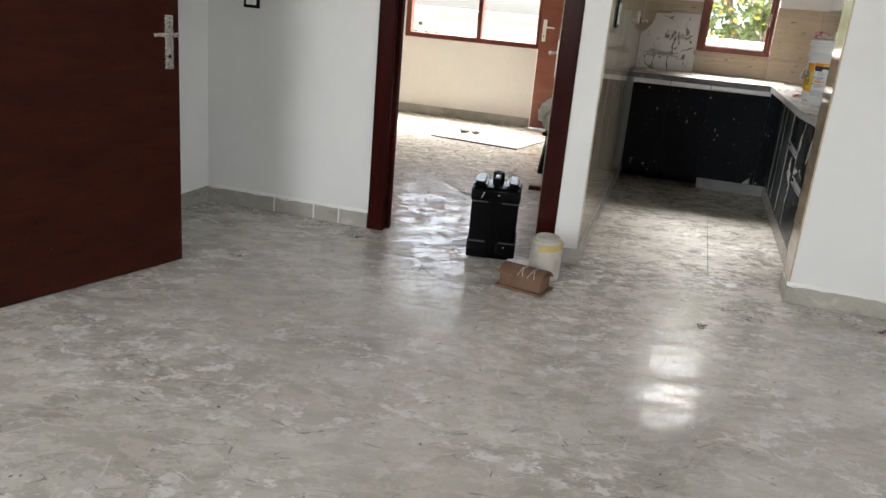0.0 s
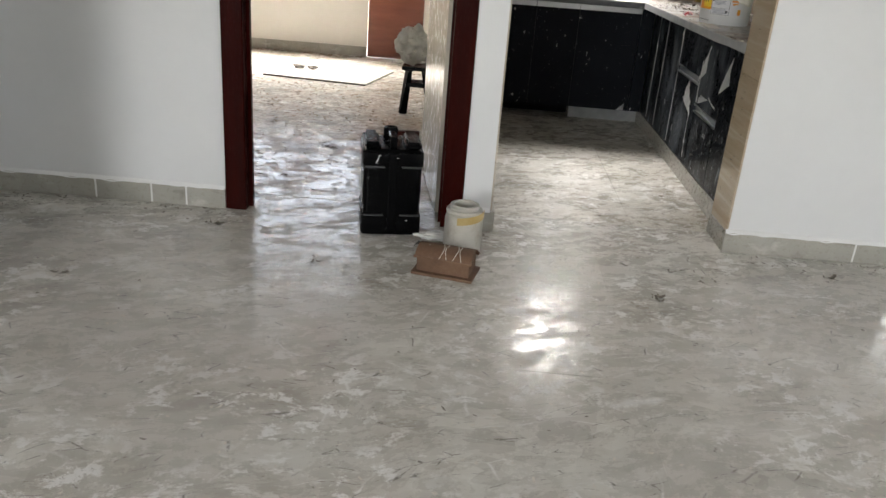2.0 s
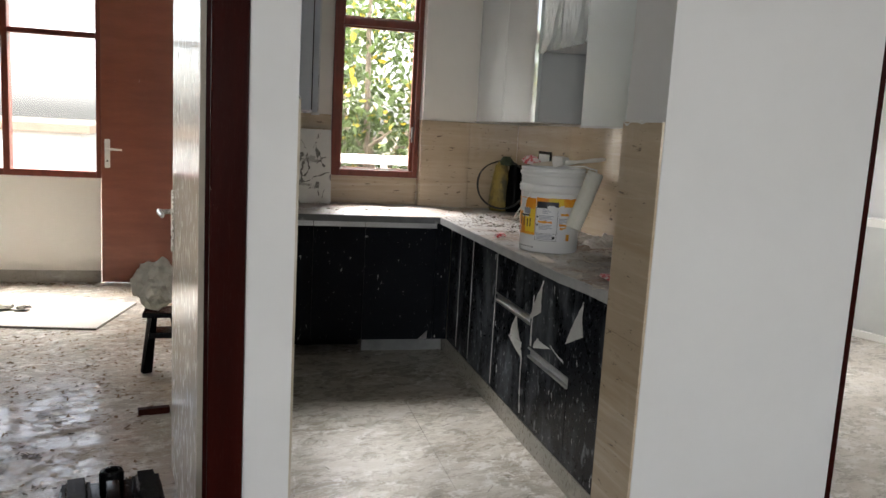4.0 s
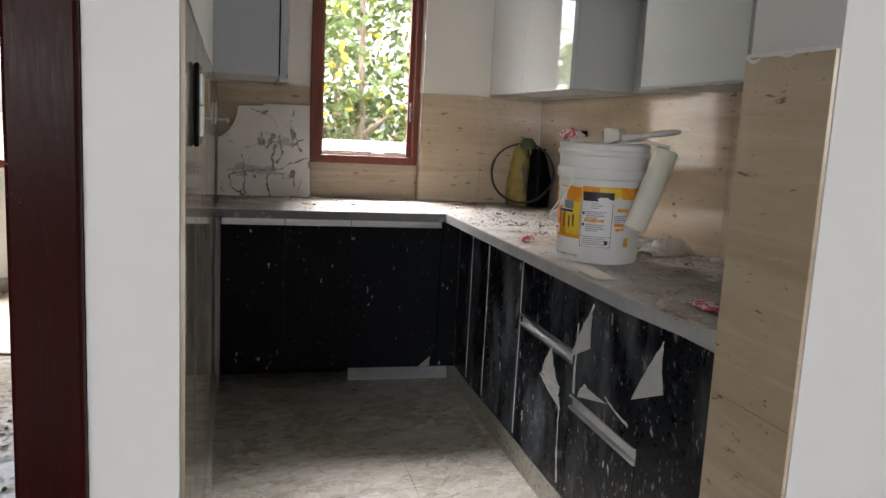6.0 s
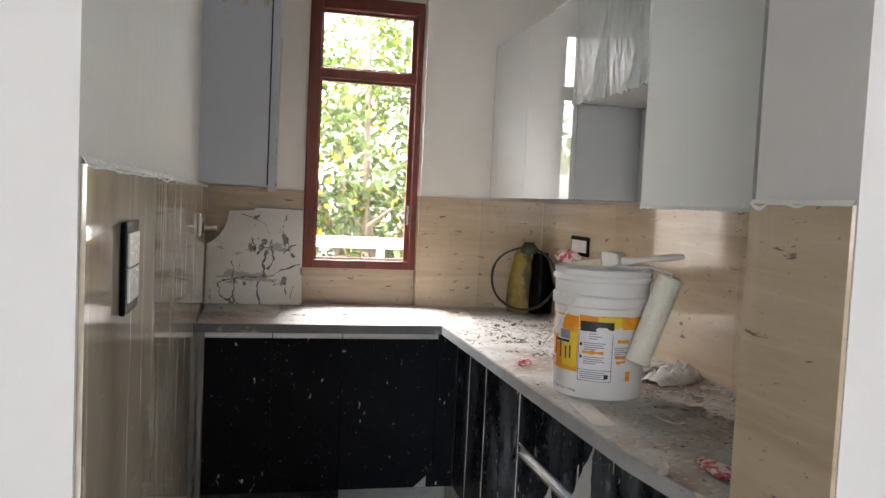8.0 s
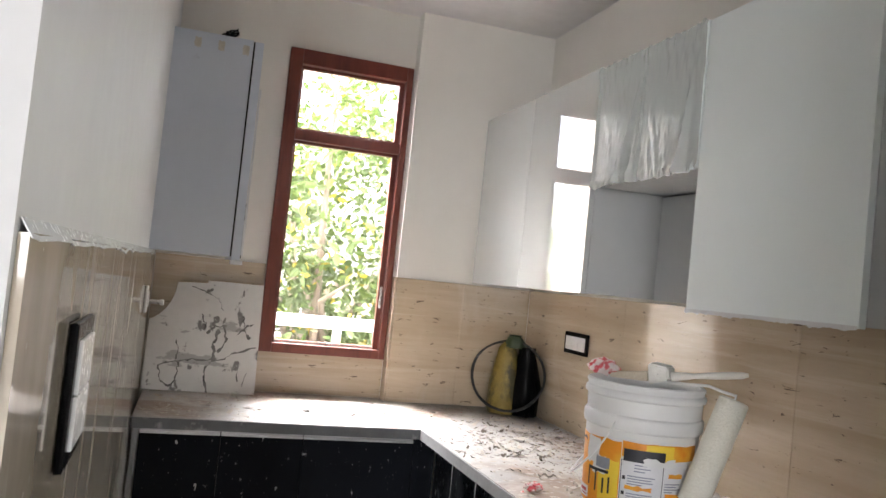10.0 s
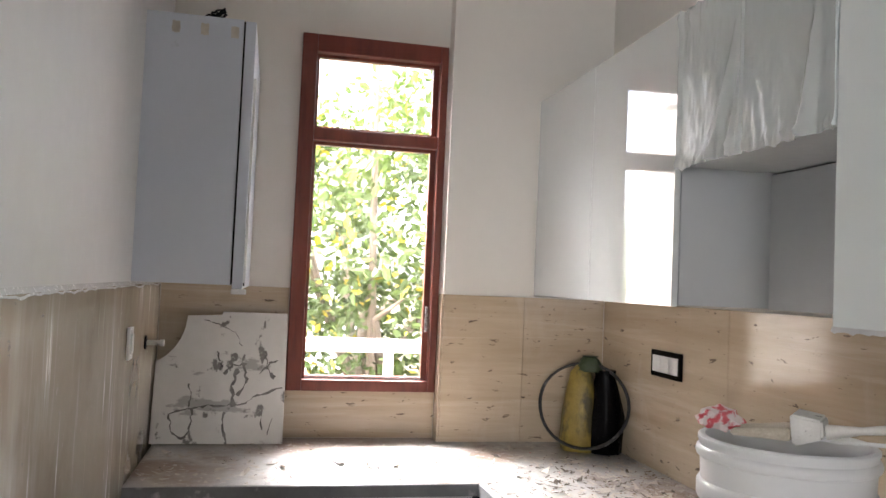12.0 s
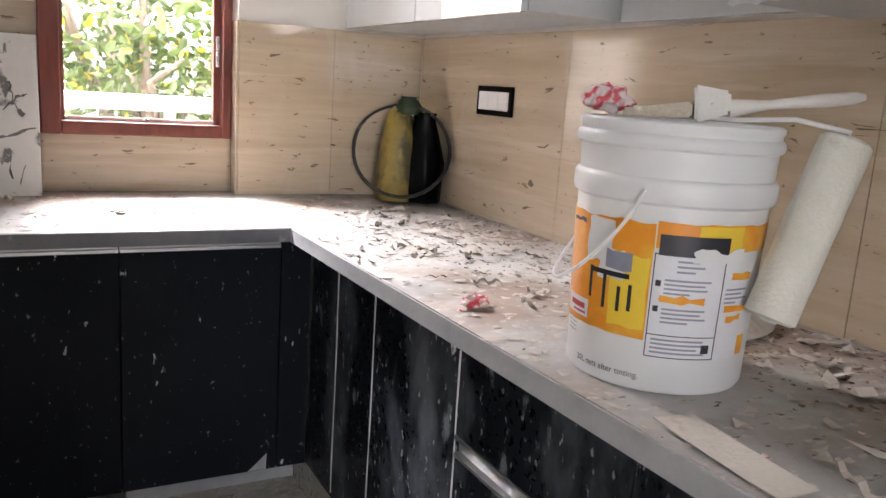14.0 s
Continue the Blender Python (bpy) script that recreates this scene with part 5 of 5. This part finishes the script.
flap("film_flap", "torn crumpled film edge above the low handle", [(4.80, 0.525), (4.84, 0.470), (4.613, 0.530)], 0.006, 0.012)
flap("film_flap", "small film corner at the drawer edge", [(4.66, 0.535), (4.511, 0.500), (4.50, 0.515)], 0.004, 0.006)
flap("film_flap", "narrow film strip along the drawer joint", [(4.875, 0.700), (4.885, 0.470), (4.862, 0.470)], 0.002, 0.002)
for x in (0.768, -0.005):
    f = thing("film_corner", "small peeling film corner at the cabinet foot", "plastic film")
    part("tongue", sheet(lambda u, v, x=x: (x - 0.055 * v * u if x > 0.5 else x + 0.03 * v * (1 - u) - 0.02, RY - 0.001 - 0.008 * v * (1 - u), KICK + 0.006 + 0.055 * v * (1 - u)), 6, 6, 0.0004), film_flap, f)
for y in (5.413, 5.843, 6.10):
    part("dust_line", tube([(RX - 0.0012, y + 0.002 * math.sin(k), 0.12 + 0.70 * k / 9) for k in range(10)], [0.0012 + 0.0012 * abs(math.sin(k * 2.3 + y)) for k in range(10)], 5), film_flap, tagged(new("film_seam"), "thin white film edge along a cabinet joint", "plastic film"))


# ---- flakes and debris ----
def flakes(name, label, count, place, size, mat, seed, curl=0.3, long=1.6):
    """Many small curled chips as one mesh; place(rng) gives x, y, z."""
    rr = random.Random(seed)
    verts, faces = [], []
    for _ in range(count):
        x, y, z = place(rr)
        s, a, st = rr.uniform(*size), rr.uniform(0, 2 * math.pi), rr.uniform(1.0, long)
        n = rr.choice((4, 5, 6))
        base = len(verts)
        tilt = rr.uniform(-0.25, 0.25)
        for k in range(n):
            t = 2 * math.pi * k / n
            r = s * rr.uniform(0.55, 1.1)
            u, w = r * math.cos(t) * st, r * math.sin(t) / st
            verts.append((x + u * math.cos(a) - w * math.sin(a), y + u * math.sin(a) + w * math.cos(a), z + 0.001 + s * curl * abs(math.cos(t)) * rr.uniform(0.2, 1) + abs(u * tilt)))
        verts.append((x, y, z + 0.0015 + s * 0.05))
        faces += [(base + k, base + (k + 1) % n, base + n) for k in range(n)]
    me = bpy.data.meshes.new(name)
    me.from_pydata(verts, [], faces)
    me.materials.append(mat)
    return tagged(new(name, me), label, "debris", kind="stuff")


def top_place(rr):
    while True:
        x, y = rr.uniform(kx(6.2) + 0.03, KR - 0.02), rr.uniform(4.1, KP - 0.03)
        if (x > 0.80 or y > 6.19) and (x - BX) ** 2 + (y - BYC) ** 2 > 0.15 ** 2:
            return x, y, CT


def wall_place(rr):
    while True:
        x, y = KR - 0.01 - abs(rr.gauss(0, 0.22)), rr.uniform(4.1, 6.3)
        if x > 0.86 and (x - BX) ** 2 + (y - BYC) ** 2 > 0.15 ** 2:
            return x, y, CT


def dark_corner(rr):
    return min(KR - 0.03, max(0.80, rr.gauss(1.05, 0.16))), rr.gauss(6.02, 0.22), CT


def wall_side(rr):
    return KR - 0.015 - abs(rr.gauss(0, 0.12)), rr.uniform(4.1, 6.5), CT


flakes("plaster_flakes", "pale plaster flakes scattered on the worktop", 900, top_place, (0.004, 0.016), pale_chip, 1)
flakes("brown_dust", "brown plaster dust drifted along the tiled wall", 1500, wall_place, (0.002, 0.008), brown_dirt, 12, 0.12, 1.6)
flakes("plaster_flakes", "dark paint chips scattered on the worktop", 190, top_place, (0.002, 0.008), dark_chip_and_shadow, 2, 0.15, 2.4)
flakes("plaster_flakes", "dark chips heaped on the worktop corner", 240, dark_corner, (0.003, 0.014), dark_chip_and_shadow, 3, 0.35, 2.8)
flakes("plaster_flakes", "larger curled paint peelings on the worktop", 90, top_place, (0.014, 0.030), pale_chip, 4, 0.5, 2.4)
flakes("plaster_flakes", "rubble crumbs along the tiled wall", 200, wall_side, (0.004, 0.014), pale_chip, 5, 0.6)
flakes("red_scraps", "small red cloth scraps on the worktop", 26, top_place, (0.004, 0.010), red_cloth, 6, 0.4)


def peelings(name, label, count, place, mat, seed):
    """Long curled paint peelings as one mesh."""
    rr = random.Random(seed)
    verts, faces = [], []
    for _ in range(count):
        x, y, z = place(rr)
        a, bend, length, w, rise = rr.uniform(0, 6.28), rr.uniform(-9, 9), rr.uniform(0.03, 0.11), rr.uniform(0.002, 0.007), rr.uniform(0.004, 0.014)
        base = len(verts)
        for k in range(9):
            h = z + 0.0015 + rise * abs(math.sin(k * 0.8 + a))
            for side in (-1, 1):
                verts.append((x - side * w * math.sin(a) * (1 - abs(k - 4) / 6), y + side * w * math.cos(a) * (1 - abs(k - 4) / 6), h + (0.5 * w if side > 0 else 0)))
            x, y, a = x + length / 8 * math.cos(a), y + length / 8 * math.sin(a), a + bend * length / 8
        faces += [(base + 2 * k, base + 2 * k + 1, base + 2 * k + 3, base + 2 * k + 2) for k in range(8)]
    me = bpy.data.meshes.new(name)
    me.from_pydata(verts, [], faces)
    me.materials.append(mat)
    return tagged(new(name, me), label, "debris", kind="stuff")


def inner_top(rr):
    while True:
        x, y = rr.uniform(0.0, KR - 0.12), rr.uniform(4.2, KP - 0.14)
        if (x > 0.92 or y > 6.32) and (x - BX) ** 2 + (y - BYC) ** 2 > 0.26 ** 2:
            return x, y, CT


peelings("paint_peelings", "long dark curled paint peelings on the worktop", 22, lambda rr: (min(1.25, max(0.93, rr.gauss(1.03, 0.12))), rr.gauss(5.85, 0.26), CT), dark_chip_and_shadow, 21)
peelings("paint_peelings", "long pale curled paint peelings on the worktop", 60, inner_top, pale_chip, 22)
CLUMPS = ((-0.92, 3.30), (-1.28, 4.38), (0.445, 3.235), (0.65, 3.45), (-1.40, 3.62), (-1.76, 2.99), (-1.17, 5.0), (-1.05, 4.70), (1.25, 3.60))


def clump_place(rr):
    x, y = rr.choice(CLUMPS)
    return x + rr.gauss(0, 0.022), y + rr.gauss(0, 0.014), 0.0


flakes("debris_clumps", "small clumps of dark leaf-like debris on the floor", 80, clump_place, (0.005, 0.014), dark_chip_and_shadow, 23, 0.7, 2.4)
flakes("floor_chips", "dark chips scattered on the hall floor", 260, lambda r: (r.uniform(-2.4, 2.2), r.uniform(0.6, 3.78), 0), (0.002, 0.009), dark_chip_and_shadow, 7, 0.15, 2.2)
flakes("floor_chips", "pale chips scattered on the hall floor", 600, lambda r: (r.uniform(-2.4, 2.2), r.uniform(0.6, 3.78), 0), (0.003, 0.010), pale_chip, 8, 0.2, 2.0)
flakes("floor_chips", "chips gathered along the hall walls", 150, lambda r: (r.choice((r.uniform(-2.4, -1.4), r.uniform(0.9, 1.7))), 3.79 - abs(r.gauss(0, 0.09)), 0), (0.003, 0.011), dark_chip_and_shadow, 9, 0.2, 2.2)
flakes("floor_chips", "small chips on the kitchen floor", 260, lambda r: (r.uniform(-0.15, 0.85), r.uniform(3.9, 6.4), 0), (0.003, 0.009), pale_chip, 10, 0.2)
flakes("floor_dirt", "brown dried mud chips on the bedroom floor", 1500, lambda r: (r.uniform(-3.0, -0.7), min(8.45, max(4.15, r.gauss(6.4, 0.8))), 0), (0.004, 0.018), brown_dirt, 11, 0.2, 2.4)
flakes("floor_dirt", "pale plaster chips on the bedroom floor", 900, lambda r: (r.uniform(-3.0, -0.7), r.uniform(4.0, 7.6), 0), (0.004, 0.018), pale_chip, 12, 0.2, 2.2)
flakes("floor_dirt", "dark rubble on the bedroom floor", 260, lambda r: (r.uniform(-3.0, -0.7), r.uniform(3.9, 8.4), 0), (0.005, 0.017), dark_chip_and_shadow, 13, 0.4, 1.6)
flakes("floor_dirt", "brown dirt heaped along the bedroom wall", 160, lambda r: (r.uniform(-3.2, -1.5), 8.52 - abs(r.gauss(0, 0.06)), 0), (0.006, 0.020), brown_dirt, 14, 0.5)

# ---- things in the hall doorway ----
can = thing("jerry_can", "scuffed black plastic jerry can with screw cap", "jerry can", pose(-0.667, 3.775, 0.001, 0, 0, 11))


def can_body():
    bm = boxes((-0.124, 0.124, -0.134, 0.134, 0, 0.385))
    bmesh.ops.bevel(bm, geom=bm.edges[:], offset=0.024, segments=4, profile=0.5, affect="EDGES")
    return bm


part("body", can_body(), black_plastic, can, smooth=True)
for z in (0.098, 0.312):
    for sy in (-1, 1):
        for x0, x1 in ((-0.120, -0.036), (0.036, 0.120)):
            part("rib", boxes((x0, x1, sy * 0.139 - 0.007, sy * 0.139 + 0.007, z - 0.0035, z + 0.0035), bevel=0.003), worn_black, can, "scuffed grey moulded ridge")
for z0, z1 in ((0.316, 0.374), (0.010, 0.094)):
    for x0, x1 in ((-0.127, -0.020), (0.020, 0.127)):
        for sy in (-1, 1):
            part("moulded_panel", boxes((x0, x1, sy * 0.134 - 0.008, sy * 0.134 + 0.008, z0, z1), bevel=0.007), black_plastic, can, smooth=True)
    for sx in (-1, 1):
        part("moulded_panel", boxes((sx * 0.122 - 0.008, sx * 0.122 + 0.008, -0.118, 0.118, z0, z1), bevel=0.007), black_plastic, can, smooth=True)
part("centre_groove", boxes((-0.016, 0.016, -0.137, -0.132, 0.02, 0.36), bevel=0.002), black_plastic, can)
for x0, z0, x1, z1 in ((-0.075, 0.330, -0.062, 0.362), (-0.062, 0.362, -0.055, 0.364), (0.012, 0.352, 0.020, 0.356), (0.062, 0.075, 0.068, 0.079)):
    part("paint_scratch", tube([(x0, -0.1428, z0), ((x0 + x1) / 2 + 0.003, -0.1432, (z0 + z1) / 2), (x1, -0.1428, z1)], 0.0014, 5), switch_white, can, "white paint scratch")
for x0, x1 in ((-0.122, -0.052), (0.052, 0.122)):
    bm = boxes((x0, x1, -0.115, 0.115, 0.375, 0.412))
    bmesh.ops.bevel(bm, geom=bm.edges[:], offset=0.014, segments=3, affect="EDGES")
    part("shoulder", bm, black_plastic, can, smooth=True)
part("carry_handle", joined(boxes((-0.016, 0.016, -0.10, 0.02, 0.412, 0.432), bevel=0.006), boxes((-0.016, 0.016, -0.10, -0.075, 0.378, 0.425), bevel=0.006), boxes((-0.016, 0.016, 0.0, 0.022, 0.378, 0.425), bevel=0.006)), black_plastic, can, smooth=True)
cap = part("screw_cap", lathe([(0.022, 0.375), (0.030, 0.380), (0.030, 0.43), (0.028, 0.435), (0.019, 0.436), (0.018, 0.428), (0.0, 0.428)], 28, Matrix.Translation((0, 0.075, 0))), black_plastic, can, smooth=True)
for k in range(14):
    a = 2 * math.pi * k / 14
    part("cap_rib", boxes((0.030 * math.cos(a) - 0.0015, 0.030 * math.cos(a) + 0.0015, 0.075 + 0.030 * math.sin(a) - 0.0015, 0.075 + 0.030 * math.sin(a) + 0.0015, 0.385, 0.428)), black_plastic, cap)

jar = thing("plastic_jar", "cut-open cloudy plastic jar smeared with plaster", "jar", pose(-0.326, 3.520, 0.001) @ Matrix.Diagonal((0.97, 0.97, 0.90, 1)))
part("wall", lathe([(0.0, 0), (0.072, 0), (0.080, 0.006), (0.082, 0.06), (0.081, 0.175), (0.078, 0.192), (0.066, 0.206), (0.060, 0.210), (0.060, 0.228), (0.056, 0.229), (0.055, 0.208), (0.070, 0.18), (0.072, 0.02), (0.0, 0.015)], 40), jar_plastic, jar, smooth=True)
part("collar", lathe([(0.060, 0.212), (0.076, 0.205), (0.079, 0.212), (0.075, 0.222), (0.062, 0.224), (0.060, 0.212)], 40, None, False), jar_plastic, jar, smooth=True)
part("tape_ring", lathe([(0.044, 0.214), (0.060, 0.214), (0.062, 0.240), (0.058, 0.243), (0.046, 0.242), (0.043, 0.22), (0.044, 0.214)], 36, None, False), jar_plastic, jar, "dirty cream tape ring on the mouth", smooth=True)
part("dried_fill", lathe([(0.0, 0.190), (0.068, 0.192), (0.068, 0.200), (0.0, 0.205)], 30), brown_dirt, jar, "brown dried plaster inside")
part("tape_band", sheet(lambda u, v: (0.0845 * math.cos(-1.9 + 1.9 * u), 0.0845 * math.sin(-1.9 + 1.9 * u), 0.165 + 0.035 * v + 0.025 * u), 14, 3, 0.001), tape, jar, "yellow-brown packing tape")

box = thing("cardboard_box", "dirty brown cardboard box on a flat base board", "box", pose(-0.380, 3.312, 0.001, 0, 0, -12))
part("base_board", boxes((-0.122, 0.122, -0.078, 0.078, 0, 0.012), bevel=0.002), cardboard, box)
part("carton", boxes((-0.105, 0.105, -0.060, 0.060, 0.0125, 0.076), bevel=0.003), cardboard, box)
part("lid", sheet(lambda u, v: (-0.113 + 0.226 * u, -0.066 + 0.132 * v, 0.0765 + 0.030 * math.sin(math.pi * v) ** 0.6 + 0.003 * noise.noise((u * 6, v * 4, 2))), 14, 14, 0.003), cardboard, box, "dark stained bulging lid", smooth=True)
part("lid_rim", boxes((-0.117, 0.117, -0.071, -0.0605, 0.068, 0.0775), (-0.117, 0.117, 0.0605, 0.071, 0.068, 0.0775), bevel=0.002), cardboard, box)
for k in range(4):
    part("string", tube([(-0.015 + 0.028 * k + 0.012 * math.sin(3 * k + a), -0.069 + 0.024 * a, (0.074, 0.098, 0.108, 0.110)[a] + 0.001) for a in range(4)], 0.0015, 5), pale_paper, box, "frayed pale string")
trowel = thing("plastering_blade", "curved dark flexible filling blade on the floor", "trowel", pose(-0.445, 3.56, 0.002, 0, 0, -14))
part("blade", sheet(lambda u, v: (-0.08 + 0.14 * u, -0.03 + 0.06 * v, 0.002 + 0.030 * math.sin(math.pi * u) * (1 - v)), 12, 4, 0.0015), dark_rubber, trowel, smooth=True)
crumpled("paper_scrap", "flat white paper scrap beside the jerry can", "paper", (-0.44, 3.655, 0.001), 0.055, switch_white, 11.0, (1.5, 0.9, 0.25), 0.5)

# ---- things in the bedroom ----
board = thing("floor_board", "thin dusty white board lying on the bedroom floor", "board", pose(0, 0, 0.002))
part("panel", prism([(-2.14, 7.13), (-1.25, 7.0), (-1.10, 7.74), (-2.02, 7.93)], 0, 0.012), white_sheet, board)
part("edge_shadow_strip", prism([(-2.145, 7.118), (-1.25, 6.986), (-1.25, 6.999), (-2.14, 7.129)], 0, 0.010), dark_chip_and_shadow, board, "dark strip painted as the shadow along the board edge")
crumpled("plaster_lump", "small grey plaster lump on the board", "rubble", (-1.93, 7.52, 0.0145), 0.045, dusty_marble, 3.3, (1.4, 1, 0.5), 0.4)
crumpled("plaster_lump", "small grey plaster lump on the board", "rubble", (-1.80, 7.50, 0.0145), 0.040, dusty_marble, 5.3, (1.3, 1, 0.5), 0.4)
stand = thing("power_tool_stand", "black tool stand topped by a crumpled white plastic bag", "tool stand", pose(-0.80, 6.10, 0.001))
part("leg", slab_between(Vector((-0.045, -0.02, 0.0)), Vector((-0.015, 0.0, 0.32)), 0.035, 0.06, 0.055, 0.03, 0.004), black_plastic, stand)
part("leg", slab_between(Vector((0.16, 0.06, 0.0)), Vector((0.10, 0.02, 0.32)), 0.035, 0.06, 0.055, 0.03, 0.004), black_plastic, stand)
part("shelf", boxes((-0.03, 0.16, -0.06, 0.09, 0.20, 0.232), bevel=0.006), black_plastic, stand)
part("top_plate", boxes((-0.06, 0.17, -0.08, 0.10, 0.318, 0.345), bevel=0.006), black_plastic, stand)
crumpled("plastic_bag", "crumpled white plastic bag on the tool stand", "bag", (-0.79, 6.10, 0.348), 0.125, jar_plastic, 8.0, (1.0, 1.0, 1.0), 0.28, 4)
wood = thing("timber_offcut", "short dark timber offcut on the bedroom floor", "timber", pose(-0.74, 5.45, 0.001, 0, 0, 12))
part("piece", boxes((-0.07, 0.07, -0.02, 0.02, 0, 0.03), bevel=0.003), mahogany, wood)
leaning = thing("framed_panel", "white framed grey panel leaning in the side room", "panel", pose(4.30, 6.50, 0.002, 0, -14, 20))
part("frame", boxes((-0.02, 0.02, -0.5, 0.5, 0, 0.06), (-0.02, 0.02, -0.5, 0.5, 0.9, 0.96), (-0.02, 0.02, -0.5, -0.44, 0.06, 0.9), (-0.02, 0.02, 0.44, 0.5, 0.06, 0.9), bevel=0.003), switch_white, leaning)
part("infill", boxes((-0.006, 0.006, -0.439, 0.439, 0.061, 0.899)), board_inside, leaning)

# ---- outdoors ----
tagged(linked("ground", boxes((-400, 400, 9.4, 800, -7.2, -7.0), (-400, 400, -400, -3.9, -7.2, -7.0)), earth), "dry earth ground far below", "ground", kind="structure")
rail = thing("balcony_rail", "white painted balcony rail outside the kitchen", "railing")
part("top_rail", boxes((0.02, 3.2, 8.38, 8.46, 1.075, 1.150), bevel=0.006), outer_white, rail)
part("mid_rail", boxes((0.02, 3.2, 8.40, 8.44, 0.60, 0.64), bevel=0.004), outer_white, rail)
for k in range(5):
    part("post", boxes((0.04 + 0.75 * k, 0.09 + 0.75 * k, 8.395, 8.445, -0.1, 1.074)), outer_white, rail)
structure("balcony_slab", boxes((-0.18, 3.2, 7.12, 8.50, -0.25, -0.10)), outer_white, "pale concrete balcony slab outside the window", "balcony")


def tree(name, label, base, height, centre, radii, leaves, yellow_share, size, seed):
    rr = random.Random(seed)
    t = thing(name, label, "tree", Matrix.Translation(base))
    b, c = Vector(base), Vector(centre)
    top = c - b
    part("trunk", tube([(0, 0, 0), top * 0.3 + Vector((0.2, 0, 0)), top * 0.6 + Vector((-0.1, 0.1, 0)), top], [0.22, 0.17, 0.12, 0.05], 10), bark, t, smooth=True)
    for k in range(9):
        a = rr.uniform(0, 2 * math.pi)
        tip = top + Vector((radii[0] * 0.85 * math.cos(a), radii[1] * 0.85 * math.sin(a), radii[2] * rr.uniform(-0.3, 0.9)))
        start = top * rr.uniform(0.62, 0.9)
        part("limb", tube([start, start.lerp(tip, 0.4) + Vector((0, 0, 0.15)), start.lerp(tip, 0.75) + Vector((rr.uniform(-.2, .2), 0, 0.1)), tip], [0.06, 0.045, 0.028, 0.01], 7), bark, t, smooth=True)
    clumps = []
    while len(clumps) < 100:
        p = Vector((rr.uniform(-1, 1), rr.uniform(-1, 1), rr.uniform(-1, 1)))
        if 0.25 < p.length < 1.0:
            clumps.append((Vector((p.x * radii[0], p.y * radii[1], p.z * radii[2])), rr.uniform(0.16, 0.34) * radii[0] * 0.75))
    for part_name, share, mat in (("crown", 1 - yellow_share, leaf_green), ("yellow_leaves", yellow_share, leaf_yellow)):
        verts, faces = [], []
        for _ in range(int(leaves * share)):
            cc, cr = rr.choice(clumps)
            p = top + cc + Vector((rr.gauss(0, 1), rr.gauss(0, 1), rr.gauss(0, 0.8))) * cr * 0.55
            d = Vector((rr.gauss(0, 1), rr.gauss(0, 1), rr.gauss(-0.5, 0.7))).normalized()
            side = d.cross(Vector((rr.gauss(0, 1), rr.gauss(0, 1), rr.gauss(0, 1)))).normalized()
            up = side.cross(d)
            s = size * rr.uniform(0.6, 1.4)
            i = len(verts)
            verts += [p, p + d * s * 0.35 + side * s * 0.26 + up * s * 0.08, p + d * s * 0.75 + side * s * 0.22 + up * s * 0.06, p + d * s, p + d * s * 0.75 - side * s * 0.22 + up * s * 0.06, p + d * s * 0.35 - side * s * 0.26 + up * s * 0.08, p + d * s * 0.5]
            faces += [(i, i + 1, i + 6), (i + 1, i + 2, i + 6), (i + 2, i + 3, i + 6), (i + 3, i + 4, i + 6), (i + 4, i + 5, i + 6), (i + 5, i, i + 6)]
        me = bpy.data.meshes.new(part_name)
        me.from_pydata(verts, [], faces)
        me.materials.append(mat)
        ob = new(part_name, me)
        ob.parent = t


tree("tree", "leafy green tree with yellow blossom outside the window", (1.3, 11.2, -7.0), 9, (0.95, 10.9, 1.60), (2.0, 1.3, 2.2), 15000, 0.09, 0.084, 5)
tree("tree", "bushy light green tree top beside the balcony", (-0.85, 9.9, -7.0), 8, (-0.85, 9.75, 0.85), (0.55, 0.5, 1.05), 3600, 0.08, 0.075, 8)
tree("tree", "smaller pale green tree beyond the balcony", (-9.5, 20.0, -7.0), 8, (-9.0, 20.0, -0.6), (2.6, 2.0, 2.0), 3000, 0.12, 0.28, 4)
tree("tree", "broad green tree behind the white building", (9.0, 24.0, -7.0), 9, (8.0, 24.0, -0.5), (4.0, 2.5, 3.0), 3600, 0.05, 0.36, 6)


def building(name, label, x0, x1, y0, y1, z1, floors, cols, mat):
    b = thing(name, label, "building", pose((x0 + x1) / 2, y0, -7.0))
    w, h = x1 - x0, z1 + 7.0
    part("walls", boxes((-w / 2, w / 2, 0, y1 - y0, 0, h)), mat, b)
    part("roof", boxes((-w / 2 - 0.3, w / 2 + 0.3, -0.3, y1 - y0 + 0.3, h + 0.002, h + 0.25)), roof_tin, b)
    for f in range(floors):
        for c in range(cols):
            x, z = -w / 2 + w * (c + 0.5) / cols, 1.0 + f * h / floors
            win = part("window", boxes((x - 0.55, x + 0.55, -0.06, -0.002, z, z + 1.3), bevel=0.02), outer_white, b)
            part("pane", boxes((x - 0.48, x + 0.48, -0.075, -0.062, z + 0.07, z + 1.23)), board_inside, win)
    part("shade", boxes((-w / 2, w / 2, -0.9, -0.01, h * 0.72, h * 0.72 + 0.08)), mat, b)


building("apartment_building", "white rendered apartment building beyond the tree", -2.5, 3.4, 30.0, 40.0, 9.5, 5, 3, outer_white)
building("shed_building", "low building with a rusty tin roof", -9.0, -5.2, 28.0, 33.0, 0.7, 2, 3, outer_white)
